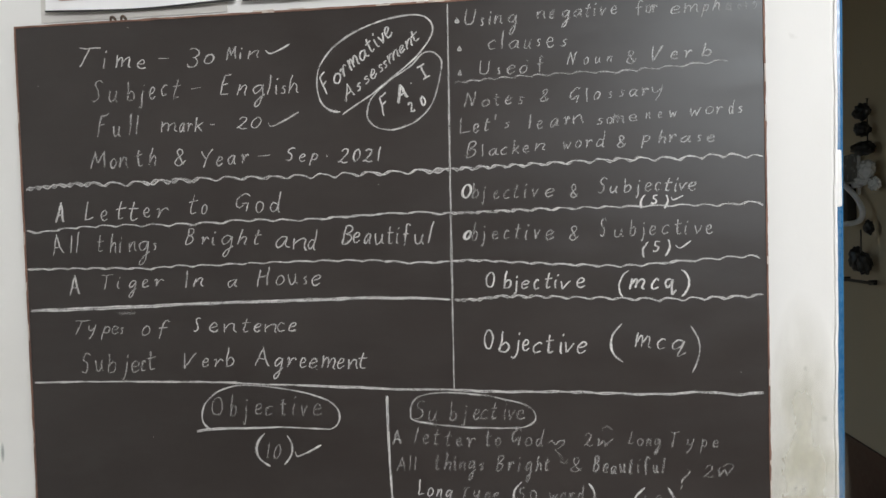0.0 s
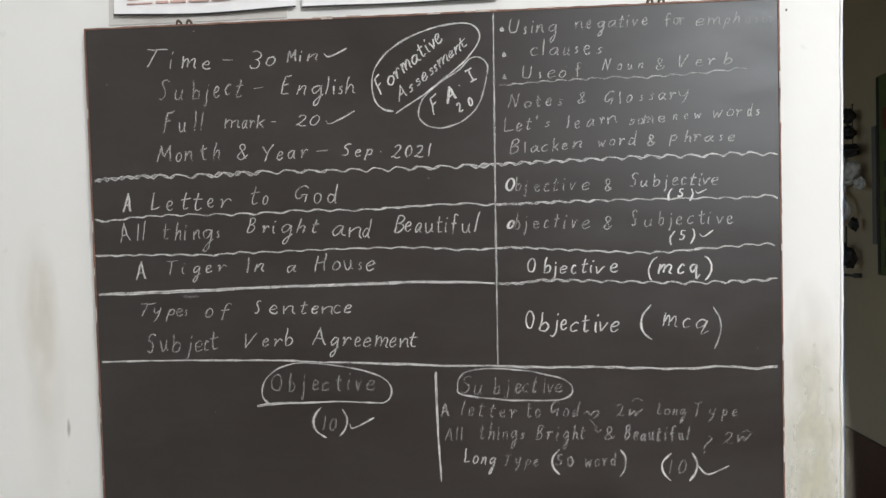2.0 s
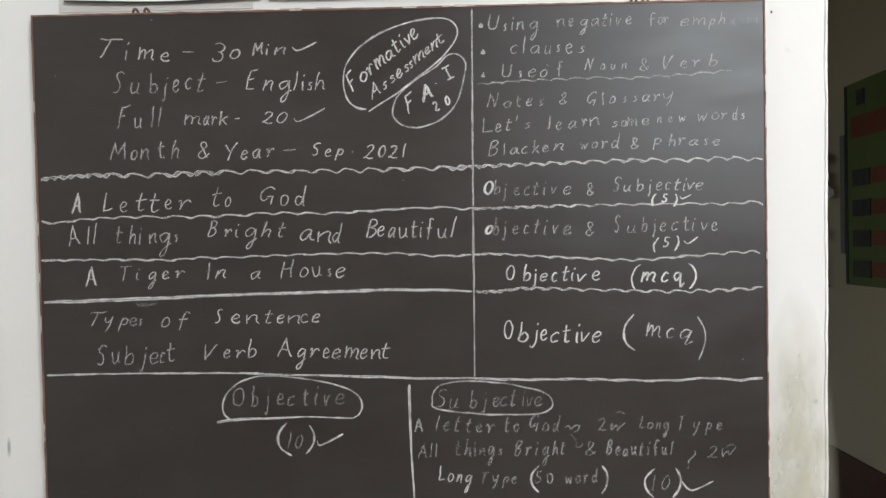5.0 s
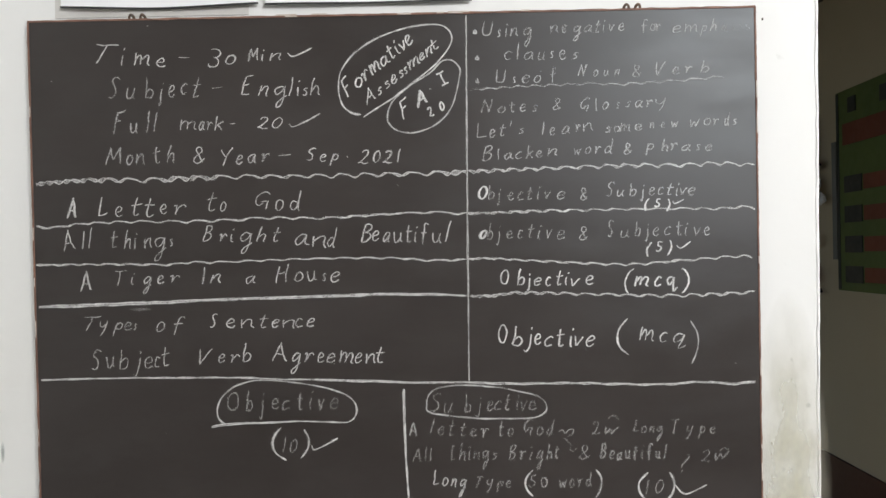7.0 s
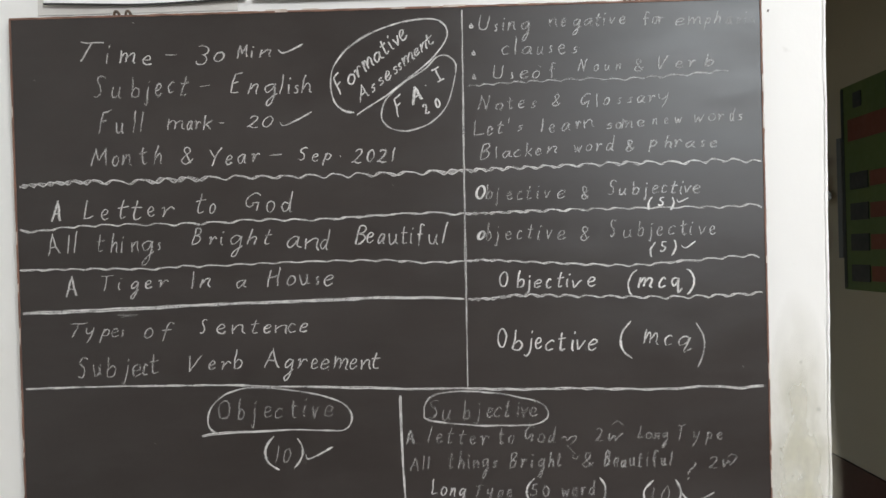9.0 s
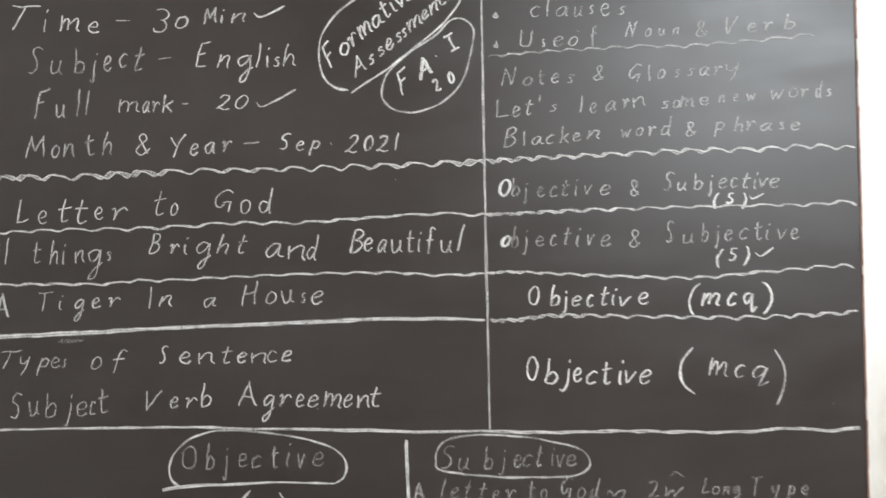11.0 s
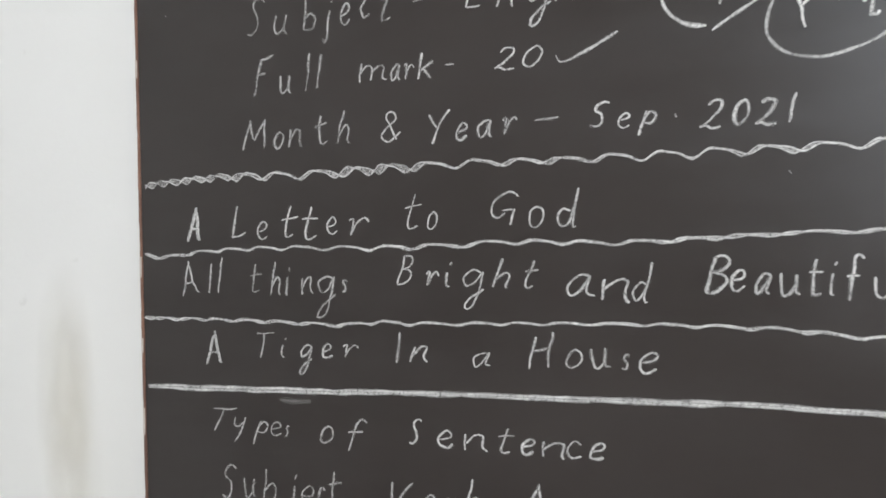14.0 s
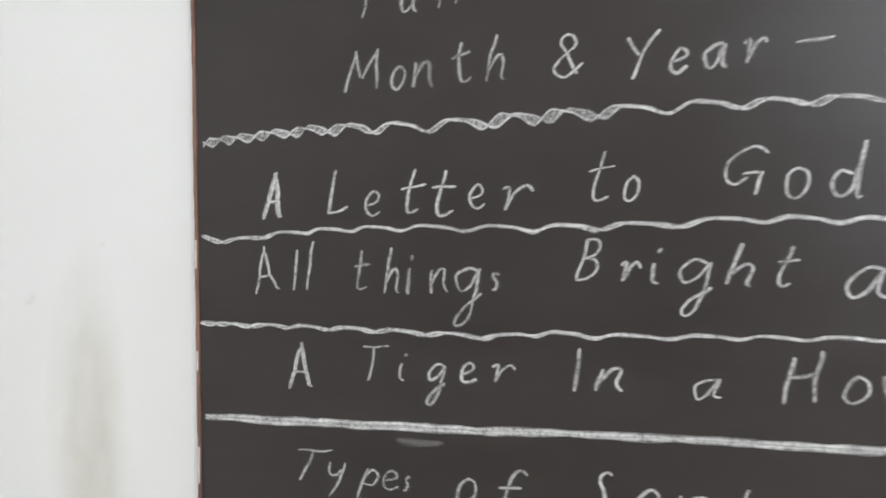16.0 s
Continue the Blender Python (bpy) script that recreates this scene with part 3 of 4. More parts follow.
def word(text, x0, z0, x1, z1, cap, mat, at=(), up=None):
    """Hand-lettered chalk along the built-in font's letters, small in the body, leaning and uneven.
    at: where each letter starts and ends, in hundredths of the word's length.
    up: by how many degrees the stems lean to the left, where they don't stand square on the line."""
    em = cap / CAP
    thick = {BOLD: 0.0026, MID: 0.0021, FAINT: 0.0019, GHOST: 0.0024, GRAINY: 0.0019}[mat]
    shapes, total = [], 0.0
    for ch in text:
        tall, slant, size = WRIST.uniform(0.95, 1.08), WRIST.uniform(0.08, 0.25), WRIST.uniform(0.93, 1.08)
        own = ch in HAND and (ch != "I" or text == "I")
        paths = penned(ch, tall) if own else [q.copy() for q in glyph(ch)]
        if ch == "I" and own:
            slant = 0.0
        turn, rise = radians(WRIST.uniform(-4, 4)), WRIST.uniform(-0.03, 0.03)
        c, s = math.cos(turn), math.sin(turn)
        left, right = 9.0, -9.0
        for k, vs in enumerate(paths):
            if ch.isalpha() and not own:
                vs[:, 0] *= 0.74
            vs = vs * size
            vs[:, 0] += vs[:, 1] * slant
            vs = vs @ np.array([[c, s], [-s, c]])
            vs[:, 1] += rise
            paths[k] = vs
            left, right = min(left, vs[:, 0].min()), max(right, vs[:, 0].max())
        for vs in paths:
            vs[:, 0] -= left
        shapes.append((paths, right - left))
        total += right - left
    span = math.hypot(x1 - x0, z1 - z0) / em
    gaps = max(1, len(text) - 1)
    wide = min(0.95, max(0.55, (span - 0.16 * gaps) / total)) if len(text) > 1 else span / max(total, 0.05)
    if text in ("I", ".", "1"):
        wide = 1.0
    gap = (span - wide * total) / gaps if len(text) > 1 else 0.0
    ux, uz = (x1 - x0) / (span * em), (z1 - z0) / (span * em)
    vx, vz = (-uz, ux) if up is None else (-math.sin(radians(up)), math.cos(radians(up)))
    pen = 0.0
    seed = WRIST.uniform(0, 50)
    y = chalk_depth()
    ob = new("chalk_word")
    ob.parent = blackboard
    tagged(ob, "white chalk lettering reading " + text)
    even = wide
    for k, (paths, w) in enumerate(shapes):
        verts, press, faces = [], [], []
        if at:
            pen, wide = at[2 * k] / 100 * span, (at[2 * k + 1] - at[2 * k]) / 100 * span / max(w, 0.06)
            wide = min(wide, 2.2)
        force = WRIST.uniform(0.85, 1.15)
        for vs in paths:
            line = []
            for px, pz in vs:
                q = pen + px * wide
                r = pz + 0.035 * noise.noise((q * 3.5, pz * 3.5, seed + 20))
                q += 0.035 * noise.noise((q * 3.5, pz * 3.5, seed))
                line.append(Vector((x0 + em * (ux * q + vx * r), z0 + em * (uz * q + vz * r))))
            ribbon(line, thick * force, y, verts, press, faces, seed)
            if text in ("A", "O", "o"):
                ribbon([p + Vector((0.0014, 0.0004)) for p in line], thick * force, y - 0.0001, verts, press, faces, seed + 3)
        chalk_mesh("letter", verts, press, faces, mat).parent = ob
        pen += w * even + gap
    return ob


def spline(points, closed, step=0.0025):
    """Evenly close points on a smooth curve through the given ones."""
    pts = [Vector((x, z)) for x, z in points]
    n = len(pts)
    out = []
    for i in range(n if closed else n - 1):
        if closed:
            a, b, c, d = (pts[(i + k) % n] for k in (-1, 0, 1, 2))
        else:
            a, b, c, d = pts[max(i - 1, 0)], pts[i], pts[i + 1], pts[min(i + 2, n - 1)]
        m = max(2, int((c - b).length / step))
        for k in range(m):
            t = k / m
            out.append(0.5 * (2 * b + (c - a) * t + (2 * a - 5 * b + 4 * c - d) * t * t + (3 * b - a - 3 * c + d) * t ** 3))
    out.append(pts[0] if closed else pts[-1])
    return out


def stroke(name, points, width, mat, closed=False, wave=0.0, pitch=0.04, double=False):
    """A chalk stroke, or a wavy rule drawn over twice."""
    line = spline(points, closed)
    verts, press, faces, passes = [], [], [], ([], [])
    for strand in range(2 if double else 1):
        seed = WRIST.uniform(0, 90)
        y = chalk_depth()
        run = 0.0
        for i, p in enumerate(line):
            q = line[min(i + 1, len(line) - 1)] - line[max(i - 1, 0)]
            q = q.normalized() if q.length else Vector((1, 0))
            side = Vector((-q.y, q.x))
            run += (p - line[i - 1]).length if i else 0
            amp = wave * (0.75 + 0.5 * noise.noise((run * 6, seed, 1)))
            phase = 2 * math.pi * (run + 0.05 * (1 - math.exp(-run / 0.06))) / pitch + 2.2 * noise.noise((run * 9, seed * (0.02 if wave > 0.001 else 1), 7)) + strand * (0.6 + 2.4 * math.exp(-run / 0.09) + 1.1 * noise.noise((run * 6, seed, 3)))
            off = amp * (math.sin(phase) + 0.3 * math.sin(2 * phase + 0.8)) + 0.0007 * noise.noise((run * 40, seed, 0))
            if double and wave < 0.001:
                off += (strand - 0.5) * width * (0.35 + 0.6 * noise.noise((run * 5, 2.5, seed)))
            slim = (0.66 if double else 0.92) * (0.85 + 0.45 * noise.noise((run * 60, seed, 5)))
            end = min(1.0, 0.45 + min(i, len(line) - 1 - i) * 0.2) if not closed else 1.0
            h = side * width * 0.62 * slim * end
            c = p + side * off
            passes[strand].append(c)
            dense = 0.84 + 0.5 * noise.noise((run * 28, seed, 9))
            section(c, h, y, max(0.25, min(1.0, dense)), 0.3 * noise.noise((run * 25, seed, 2)), verts, press, faces, i == 0)
    ob = chalk_mesh(name, verts, press, faces, mat)
    ob.parent = blackboard
    if double:
        # dust that the two passes left between them
        y = BOARD - 0.0004
        verts, faces = [], []
        for i, (p, q) in enumerate(zip(*passes)):
            mid, half = (p + q) / 2, (p - q) / 2
            half = half * (1 + 0.0006 / max(half.length, 0.0006))
            verts += [(mid.x - half.x, y, mid.y - half.y), (mid.x + half.x, y, mid.y + half.y)]
            if i:
                k = len(verts)
                faces.append((k - 4, k - 2, k - 1, k - 3))
        chalk_mesh("smear", verts, [0.9] * len(verts), faces, GRAINY).parent = ob
    return ob


# heading block
word("Time", -0.756, 1.780, -0.639, 1.774, 0.0310, MID, (0, 32, 37, 41, 55, 78, 88, 100))
word("-", -0.616, 1.780, -0.597, 1.780, 0.0240, MID)
word("3", -0.565, 1.772, -0.545, 1.772, 0.0350, MID)
word("0", -0.535, 1.776, -0.519, 1.776, 0.0190, MID)
word("Min", -0.498, 1.780, -0.442, 1.782, 0.0220, MID, (0, 30, 42, 50, 66, 100))
stroke("chalk_tick", [(-0.431, 1.793), (-0.421, 1.787), (-0.390, 1.801)], 0.0035, BOLD)
word("Subject", -0.734, 1.721, -0.578, 1.723, 0.0350, FAINT, (0, 13, 19, 29, 40, 48, 52, 59, 65, 71, 79, 85, 91, 100))
word("-", -0.559, 1.730, -0.542, 1.731, 0.0230, MID)
word("English", -0.510, 1.724, -0.378, 1.720, 0.0300, MID, (0, 15, 22, 34, 43, 58, 61, 66, 72, 74, 78, 84, 88, 100))
word("Full", -0.728, 1.662, -0.652, 1.666, 0.0330, FAINT, (0, 31, 39, 55, 76, 84, 91, 100))
word("mark", -0.614, 1.666, -0.541, 1.665, 0.0260, MID, (0, 38, 44, 56, 62, 74, 80, 100))
word("-", -0.530, 1.668, -0.521, 1.668, 0.0230, MID)
word("20", -0.484, 1.667, -0.441, 1.666, 0.0210, MID, (0, 42, 60, 98))
stroke("chalk_tick", [(-0.430, 1.675), (-0.421, 1.669), (-0.378, 1.690)], 0.0035, BOLD)
word("Month", -0.741, 1.609, -0.624, 1.613, 0.0300, FAINT, (0, 23, 31, 39, 44, 56, 69, 80, 88, 100))
word("&", -0.592, 1.611, -0.574, 1.610, 0.0290, MID)
word("Year", -0.543, 1.606, -0.464, 1.611, 0.0270, MID, (0, 25, 30, 43, 56, 72, 85, 100))
word("-", -0.448, 1.613, -0.428, 1.614, 0.0230, MID)
word("Sep", -0.402, 1.612, -0.349, 1.611, 0.0200, MID, (0, 32, 45, 62, 75, 100))
word(".", -0.334, 1.616, -0.330, 1.616, 0.0200, MID)
word("2021", -0.315, 1.606, -0.244, 1.607, 0.0230, MID, (0, 25, 37, 52, 58, 80, 92, 100))
word("Formative", -0.331, 1.718, -0.219, 1.807, 0.0270, BOLD, (0, 12, 15, 25, 27, 36, 39, 51, 54, 65, 67, 75, 78, 82, 84, 91, 92, 100), up=33)
word("Assessment", -0.299, 1.704, -0.176, 1.798, 0.0215, BOLD, (0, 12, 16, 23, 27, 33, 36, 43, 46, 52, 53, 58, 60, 73, 75, 81, 83, 91, 92, 100), up=27)
word("F", -0.238, 1.679, -0.219, 1.691, 0.0265, BOLD, up=31)
word("A", -0.214, 1.698, -0.198, 1.708, 0.0225, BOLD, up=25)
word(".", -0.192, 1.726, -0.187, 1.729, 0.0190, BOLD)
word("I", -0.173, 1.733, -0.161, 1.740, 0.0180, BOLD)
word("20", -0.193, 1.681, -0.167, 1.694, 0.0160, BOLD)
stroke("chalk_loop", [(-0.309, 1.687), (-0.326, 1.691), (-0.340, 1.704), (-0.346, 1.728), (-0.343, 1.757), (-0.326, 1.783), (-0.299, 1.805), (-0.265, 1.821), (-0.226, 1.832), (-0.191, 1.836), (-0.168, 1.832), (-0.156, 1.818), (-0.159, 1.800), (-0.179, 1.774), (-0.208, 1.749), (-0.247, 1.720), (-0.281, 1.698), (-0.305, 1.683)], 0.0037, BOLD)
stroke("chalk_loop", [(-0.265, 1.681), (-0.260, 1.702), (-0.246, 1.718), (-0.224, 1.736), (-0.193, 1.755), (-0.174, 1.773), (-0.158, 1.776), (-0.145, 1.766), (-0.143, 1.750), (-0.153, 1.709), (-0.164, 1.687), (-0.182, 1.670), (-0.203, 1.660), (-0.225, 1.655), (-0.247, 1.659), (-0.260, 1.668)], 0.0035, MID, closed=True)
stroke("chalk_speck", [(-0.669, 1.844), (-0.666, 1.842)], 0.0020, FAINT)
stroke("chalk_speck", [(-0.833, 1.754), (-0.831, 1.752)], 0.0020, FAINT)
stroke("chalk_speck", [(-0.250, 1.569), (-0.248, 1.567)], 0.0020, FAINT)
stroke("chalk_speck", [(-0.361, 1.272), (-0.358, 1.270)], 0.0020, FAINT)
stroke("chalk_speck", [(0.305, 1.266), (0.307, 1.264)], 0.0020, FAINT)
stroke("chalk_speck", [(-0.645, 1.159), (-0.643, 1.157)], 0.0020, FAINT)
stroke("chalk_speck", [(-0.009, 1.755), (-0.006, 1.753)], 0.0020, FAINT)
stroke("rubbed_mark", [(-0.702, 1.367), (-0.685, 1.366), (-0.668, 1.367)], 0.0060, GHOST)
# syllabus points, second column
stroke("chalk_bullet", [(-0.117, 1.827), (-0.115, 1.823), (-0.114, 1.820), (-0.119, 1.820), (-0.118, 1.824), (-0.116, 1.822)], 0.0036, MID)
stroke("chalk_bullet", [(-0.114, 1.783), (-0.112, 1.779), (-0.111, 1.776), (-0.116, 1.776), (-0.115, 1.780), (-0.113, 1.778)], 0.0036, MID)
stroke("chalk_bullet", [(-0.114, 1.745), (-0.113, 1.741), (-0.112, 1.737), (-0.116, 1.738), (-0.115, 1.741), (-0.114, 1.739)], 0.0036, MID)
word("Using", -0.104, 1.814, -0.022, 1.814, 0.0240, FAINT, (0, 21, 30, 37, 47, 51, 58, 72, 84, 100))
word("negative", 0.010, 1.817, 0.131, 1.818, 0.0220, FAINT, (0, 10, 16, 21, 30, 41, 46, 57, 61, 68, 72, 74, 80, 87, 93, 100))
word("for", 0.160, 1.816, 0.192, 1.818, 0.0220, FAINT, (0, 36, 46, 70, 73, 100))
word("emph", 0.212, 1.814, 0.284, 1.815, 0.0210, FAINT, (0, 18, 27, 57, 62, 77, 86, 100))
word("asis", 0.293, 1.814, 0.338, 1.815, 0.0190, GHOST)
word("clauses", -0.068, 1.774, 0.056, 1.773, 0.0270, FAINT, (0, 9, 17, 19, 27, 39, 46, 54, 61, 66, 73, 82, 90, 100))
word("Use", -0.082, 1.735, -0.027, 1.736, 0.0220, FAINT, (0, 29, 49, 57, 80, 100))
word("of", -0.019, 1.735, 0.019, 1.737, 0.0250, FAINT, (0, 29, 69, 100))
word("Noun", 0.054, 1.744, 0.122, 1.745, 0.0190, FAINT)
word("&", 0.145, 1.742, 0.159, 1.743, 0.0190, FAINT)
word("Verb", 0.184, 1.744, 0.270, 1.748, 0.0200, FAINT, (0, 19, 31, 44, 54, 69, 84, 100))
stroke("chalk_line", [(-0.125, 1.725), (-0.056, 1.729), (0.077, 1.732), (0.120, 1.730), (0.209, 1.734), (0.294, 1.740)], 0.0030, FAINT, wave=0.0022, pitch=0.034)
word("Notes", -0.108, 1.686, -0.014, 1.687, 0.0220, FAINT, (0, 21, 30, 42, 50, 60, 70, 79, 91, 100))
word("&", 0.012, 1.689, 0.024, 1.689, 0.0200, FAINT)
word("Glossary", 0.058, 1.686, 0.198, 1.694, 0.0220, FAINT, (0, 11, 18, 19, 26, 32, 41, 46, 53, 59, 64, 73, 77, 85, 89, 100))
word("Let's", -0.115, 1.645, -0.036, 1.650, 0.0240, FAINT, (0, 19, 27, 38, 49, 62, 71, 74, 87, 100))
word("learn", -0.007, 1.648, 0.077, 1.652, 0.0230, FAINT, (0, 5, 15, 25, 40, 55, 65, 75, 82, 100))
word("some", 0.097, 1.650, 0.158, 1.653, 0.0200, FAINT, (0, 17, 26, 39, 41, 68, 82, 100))
word("new", 0.172, 1.656, 0.218, 1.657, 0.0170, FAINT)
word("words", 0.239, 1.657, 0.314, 1.660, 0.0230, FAINT, (0, 20, 29, 43, 49, 63, 74, 86, 91, 100))
word("Blacken", -0.107, 1.605, 0.017, 1.613, 0.0220, FAINT, (0, 14, 21, 23, 30, 42, 45, 54, 59, 68, 73, 80, 87, 100))
word("word", 0.046, 1.615, 0.110, 1.616, 0.0220, FAINT)
word("&", 0.128, 1.614, 0.141, 1.615, 0.0180, FAINT)
word("phrase", 0.164, 1.619, 0.272, 1.618, 0.0190, FAINT, (0, 12, 24, 34, 38, 49, 55, 69, 77, 83, 91, 100))
# ruled rows
stroke("chalk_line", [(-0.860, 1.580), (-0.775, 1.585), (-0.670, 1.584), (-0.590, 1.586), (-0.510, 1.587), (-0.384, 1.586), (-0.249, 1.587), (-0.134, 1.588)], 0.0036, MID, wave=0.0042, pitch=0.040, double=True)
stroke("chalk_line", [(-0.132, 1.589), (-0.010, 1.592), (0.132, 1.595), (0.217, 1.594), (0.282, 1.596), (0.343, 1.592)], 0.0036, MID, wave=0.0035, pitch=0.034, double=True)
word("A", -0.808, 1.522, -0.793, 1.523, 0.0320, MID)
word("Letter", -0.755, 1.523, -0.605, 1.525, 0.0310, MID, (0, 11, 20, 27, 38, 50, 53, 65, 71, 78, 86, 100))
word("to", -0.569, 1.528, -0.538, 1.528, 0.0320, MID, (0, 50, 69, 100))
word("God", -0.488, 1.532, -0.414, 1.527, 0.0320, MID, (0, 31, 46, 61, 78, 100))
stroke("chalk_line", [(-0.861, 1.508), (-0.836, 1.506), (-0.777, 1.512), (-0.698, 1.514), (-0.609, 1.513), (-0.541, 1.514), (-0.463, 1.517), (-0.385, 1.515), (-0.308, 1.518), (-0.211, 1.522), (-0.135, 1.519)], 0.0040, MID, wave=0.0022, pitch=0.045, double=True)
stroke("chalk_line", [(-0.133, 1.519), (-0.087, 1.520), (-0.049, 1.521), (0.074, 1.522), (0.206, 1.522), (0.281, 1.521), (0.323, 1.523), (0.342, 1.520)], 0.0038, MID, wave=0.0020, pitch=0.036, double=True)
word("All", -0.813, 1.468, -0.764, 1.471, 0.0320, MID, (0, 37, 63, 73, 86, 100))
word("things", -0.734, 1.470, -0.628, 1.470, 0.0320, FAINT, (0, 12, 22, 32, 38, 42, 54, 65, 70, 88, 94, 100))
word("Bright", -0.578, 1.478, -0.447, 1.477, 0.0260, MID, (0, 12, 22, 31, 36, 41, 49, 63, 69, 81, 91, 100))
word("and", -0.422, 1.469, -0.354, 1.466, 0.0320, MID, (0, 33, 42, 74, 80, 100))
word("Beautiful", -0.312, 1.475, -0.162, 1.472, 0.0310, MID, (0, 12, 13, 20, 25, 32, 37, 46, 50, 57, 60, 63, 67, 75, 80, 90, 94, 100))
stroke("chalk_line", [(-0.862, 1.443), (-0.758, 1.443), (-0.640, 1.441), (-0.601, 1.444), (-0.542, 1.444), (-0.425, 1.447), (-0.328, 1.448), (-0.251, 1.446), (-0.203, 1.442), (-0.136, 1.442)], 0.0038, MID, wave=0.0018, pitch=0.040, double=True)
stroke("chalk_line", [(-0.134, 1.442), (-0.103, 1.444), (-0.012, 1.438), (0.092, 1.432), (0.149, 1.431), (0.205, 1.435), (0.252, 1.438), (0.318, 1.442), (0.336, 1.438)], 0.0038, MID, wave=0.0020, pitch=0.036, double=True)
word("A", -0.786, 1.399, -0.768, 1.400, 0.0320, MID)
word("Tiger", -0.726, 1.407, -0.617, 1.411, 0.0240, MID, (0, 18, 24, 30, 42, 55, 65, 75, 85, 100))
word("In", -0.579, 1.407, -0.548, 1.410, 0.0260, MID, (0, 21, 45, 100))
word("a", -0.506, 1.408, -0.490, 1.409, 0.0250, MID)
word("House", -0.456, 1.408, -0.348, 1.410, 0.0300, MID, (0, 20, 30, 42, 50, 64, 72, 79, 86, 100))
stroke("chalk_line", [(-0.858, 1.373), (-0.719, 1.376), (-0.572, 1.380), (-0.387, 1.384), (-0.252, 1.386), (-0.137, 1.382)], 0.0057, MID, wave=0.0004, pitch=0.100, double=True)
stroke("chalk_line", [(-0.131, 1.381), (-0.089, 1.382), (-0.046, 1.386), (0.072, 1.382), (0.214, 1.378), (0.340, 1.382)], 0.0038, MID, wave=0.0026, pitch=0.034, double=True)
word("Types", -0.780, 1.333, -0.692, 1.331, 0.0240, FAINT, (0, 33, 29, 44, 54, 73, 77, 90, 94, 100))
word("of", -0.658, 1.327, -0.609, 1.327, 0.0300, FAINT, (0, 27, 59, 100))
word("Sentence", -0.567, 1.334, -0.392, 1.333, 0.0260, MID, (0, 7, 16, 24, 30, 43, 48, 56, 60, 66, 70, 81, 82, 89, 93, 100))
word("Subject", -0.769, 1.266, -0.636, 1.269, 0.0340, FAINT, (0, 13, 20, 30, 37, 47, 54, 64, 68, 78, 81, 87, 90, 100))
word("Verb", -0.586, 1.274, -0.500, 1.276, 0.0270, MID, (0, 26, 38, 50, 62, 79, 84, 100))
word("Agreement", -0.463, 1.277, -0.276, 1.271, 0.0290, MID, (0, 13, 17, 25, 29, 37, 41, 46, 49, 56, 60, 72, 74, 80, 84, 92, 93, 100))
stroke("chalk_line", [(-0.855, 1.249), (-0.741, 1.251), (-0.525, 1.250), (-0.467, 1.247), (-0.312, 1.242), (-0.216, 1.238), (-0.137, 1.238)], 0.0040, MID, wave=0.0003, pitch=0.100, double=True)
stroke("chalk_line", [(-0.137, 1.238), (-0.063, 1.235), (0.032, 1.235), (0.127, 1.232), (0.202, 1.232), (0.249, 1.235), (0.296, 1.231), (0.338, 1.233)], 0.0040, MID, wave=0.0008, pitch=0.050, double=True)
stroke("chalk_line", [(-0.131, 1.850), (-0.132, 1.728), (-0.133, 1.594), (-0.134, 1.422), (-0.135, 1.239)], 0.0038, FAINT, double=True)
# marks, second column
word("O", -0.115, 1.541, -0.102, 1.541, 0.0230, BOLD)
word("bjective", -0.098, 1.541, 0.028, 1.541, 0.0230, FAINT, (0, 7, 11, 16, 26, 33, 39, 46, 51, 59, 65, 68, 75, 82, 91, 100))
word("&", 0.055, 1.538, 0.066, 1.539, 0.0190, FAINT)
word("Subjective", 0.097, 1.544, 0.244, 1.544, 0.0230, FAINT, (0, 10, 13, 20, 27, 34, 39, 43, 49, 55, 59, 65, 69, 76, 79, 82, 84, 91, 93, 100))
word("(5)", 0.161, 1.524, 0.202, 1.524, 0.0140, BOLD)
stroke("chalk_tick", [(0.207, 1.535), (0.210, 1.530), (0.225, 1.537)], 0.0030, BOLD)
word("o", -0.114, 1.476, -0.104, 1.475, 0.0280, BOLD)
word("bjective", -0.100, 1.476, 0.027, 1.475, 0.0260, FAINT, (0, 6, 11, 16, 25, 32, 39, 46, 53, 60, 66, 70, 77, 84, 91, 100))
word("&", 0.052, 1.473, 0.065, 1.473, 0.0210, FAINT)
word("Subjective", 0.099, 1.476, 0.267, 1.478, 0.0250, FAINT, (0, 6, 13, 21, 27, 32, 37, 40, 45, 50, 56, 62, 67, 73, 76, 79, 85, 91, 95, 100))
word("(5)", 0.163, 1.450, 0.204, 1.451, 0.0180, BOLD)
stroke("chalk_tick", [(0.212, 1.461), (0.219, 1.456), (0.235, 1.467)], 0.0030, BOLD)
word("Objective", -0.079, 1.398, 0.074, 1.397, 0.0250, BOLD, (0, 8, 18, 25, 28, 32, 36, 43, 49, 54, 60, 67, 70, 74, 76, 86, 92, 100))
word("(mcq)", 0.126, 1.394, 0.231, 1.393, 0.0270, BOLD, (0, 14, 15, 37, 47, 58, 66, 82, 89, 100))
word("Objective", -0.085, 1.300, 0.074, 1.295, 0.0330, BOLD, (0, 8, 15, 24, 27, 35, 38, 44, 49, 57, 61, 69, 75, 78, 80, 88, 92, 100))
word("mcq", 0.148, 1.303, 0.224, 1.298, 0.0310, MID, (0, 32, 45, 61, 74, 100))
stroke("chalk_bracket", [(0.129, 1.341), (0.115, 1.324), (0.112, 1.305), (0.118, 1.291), (0.130, 1.281)], 0.0042, BOLD)
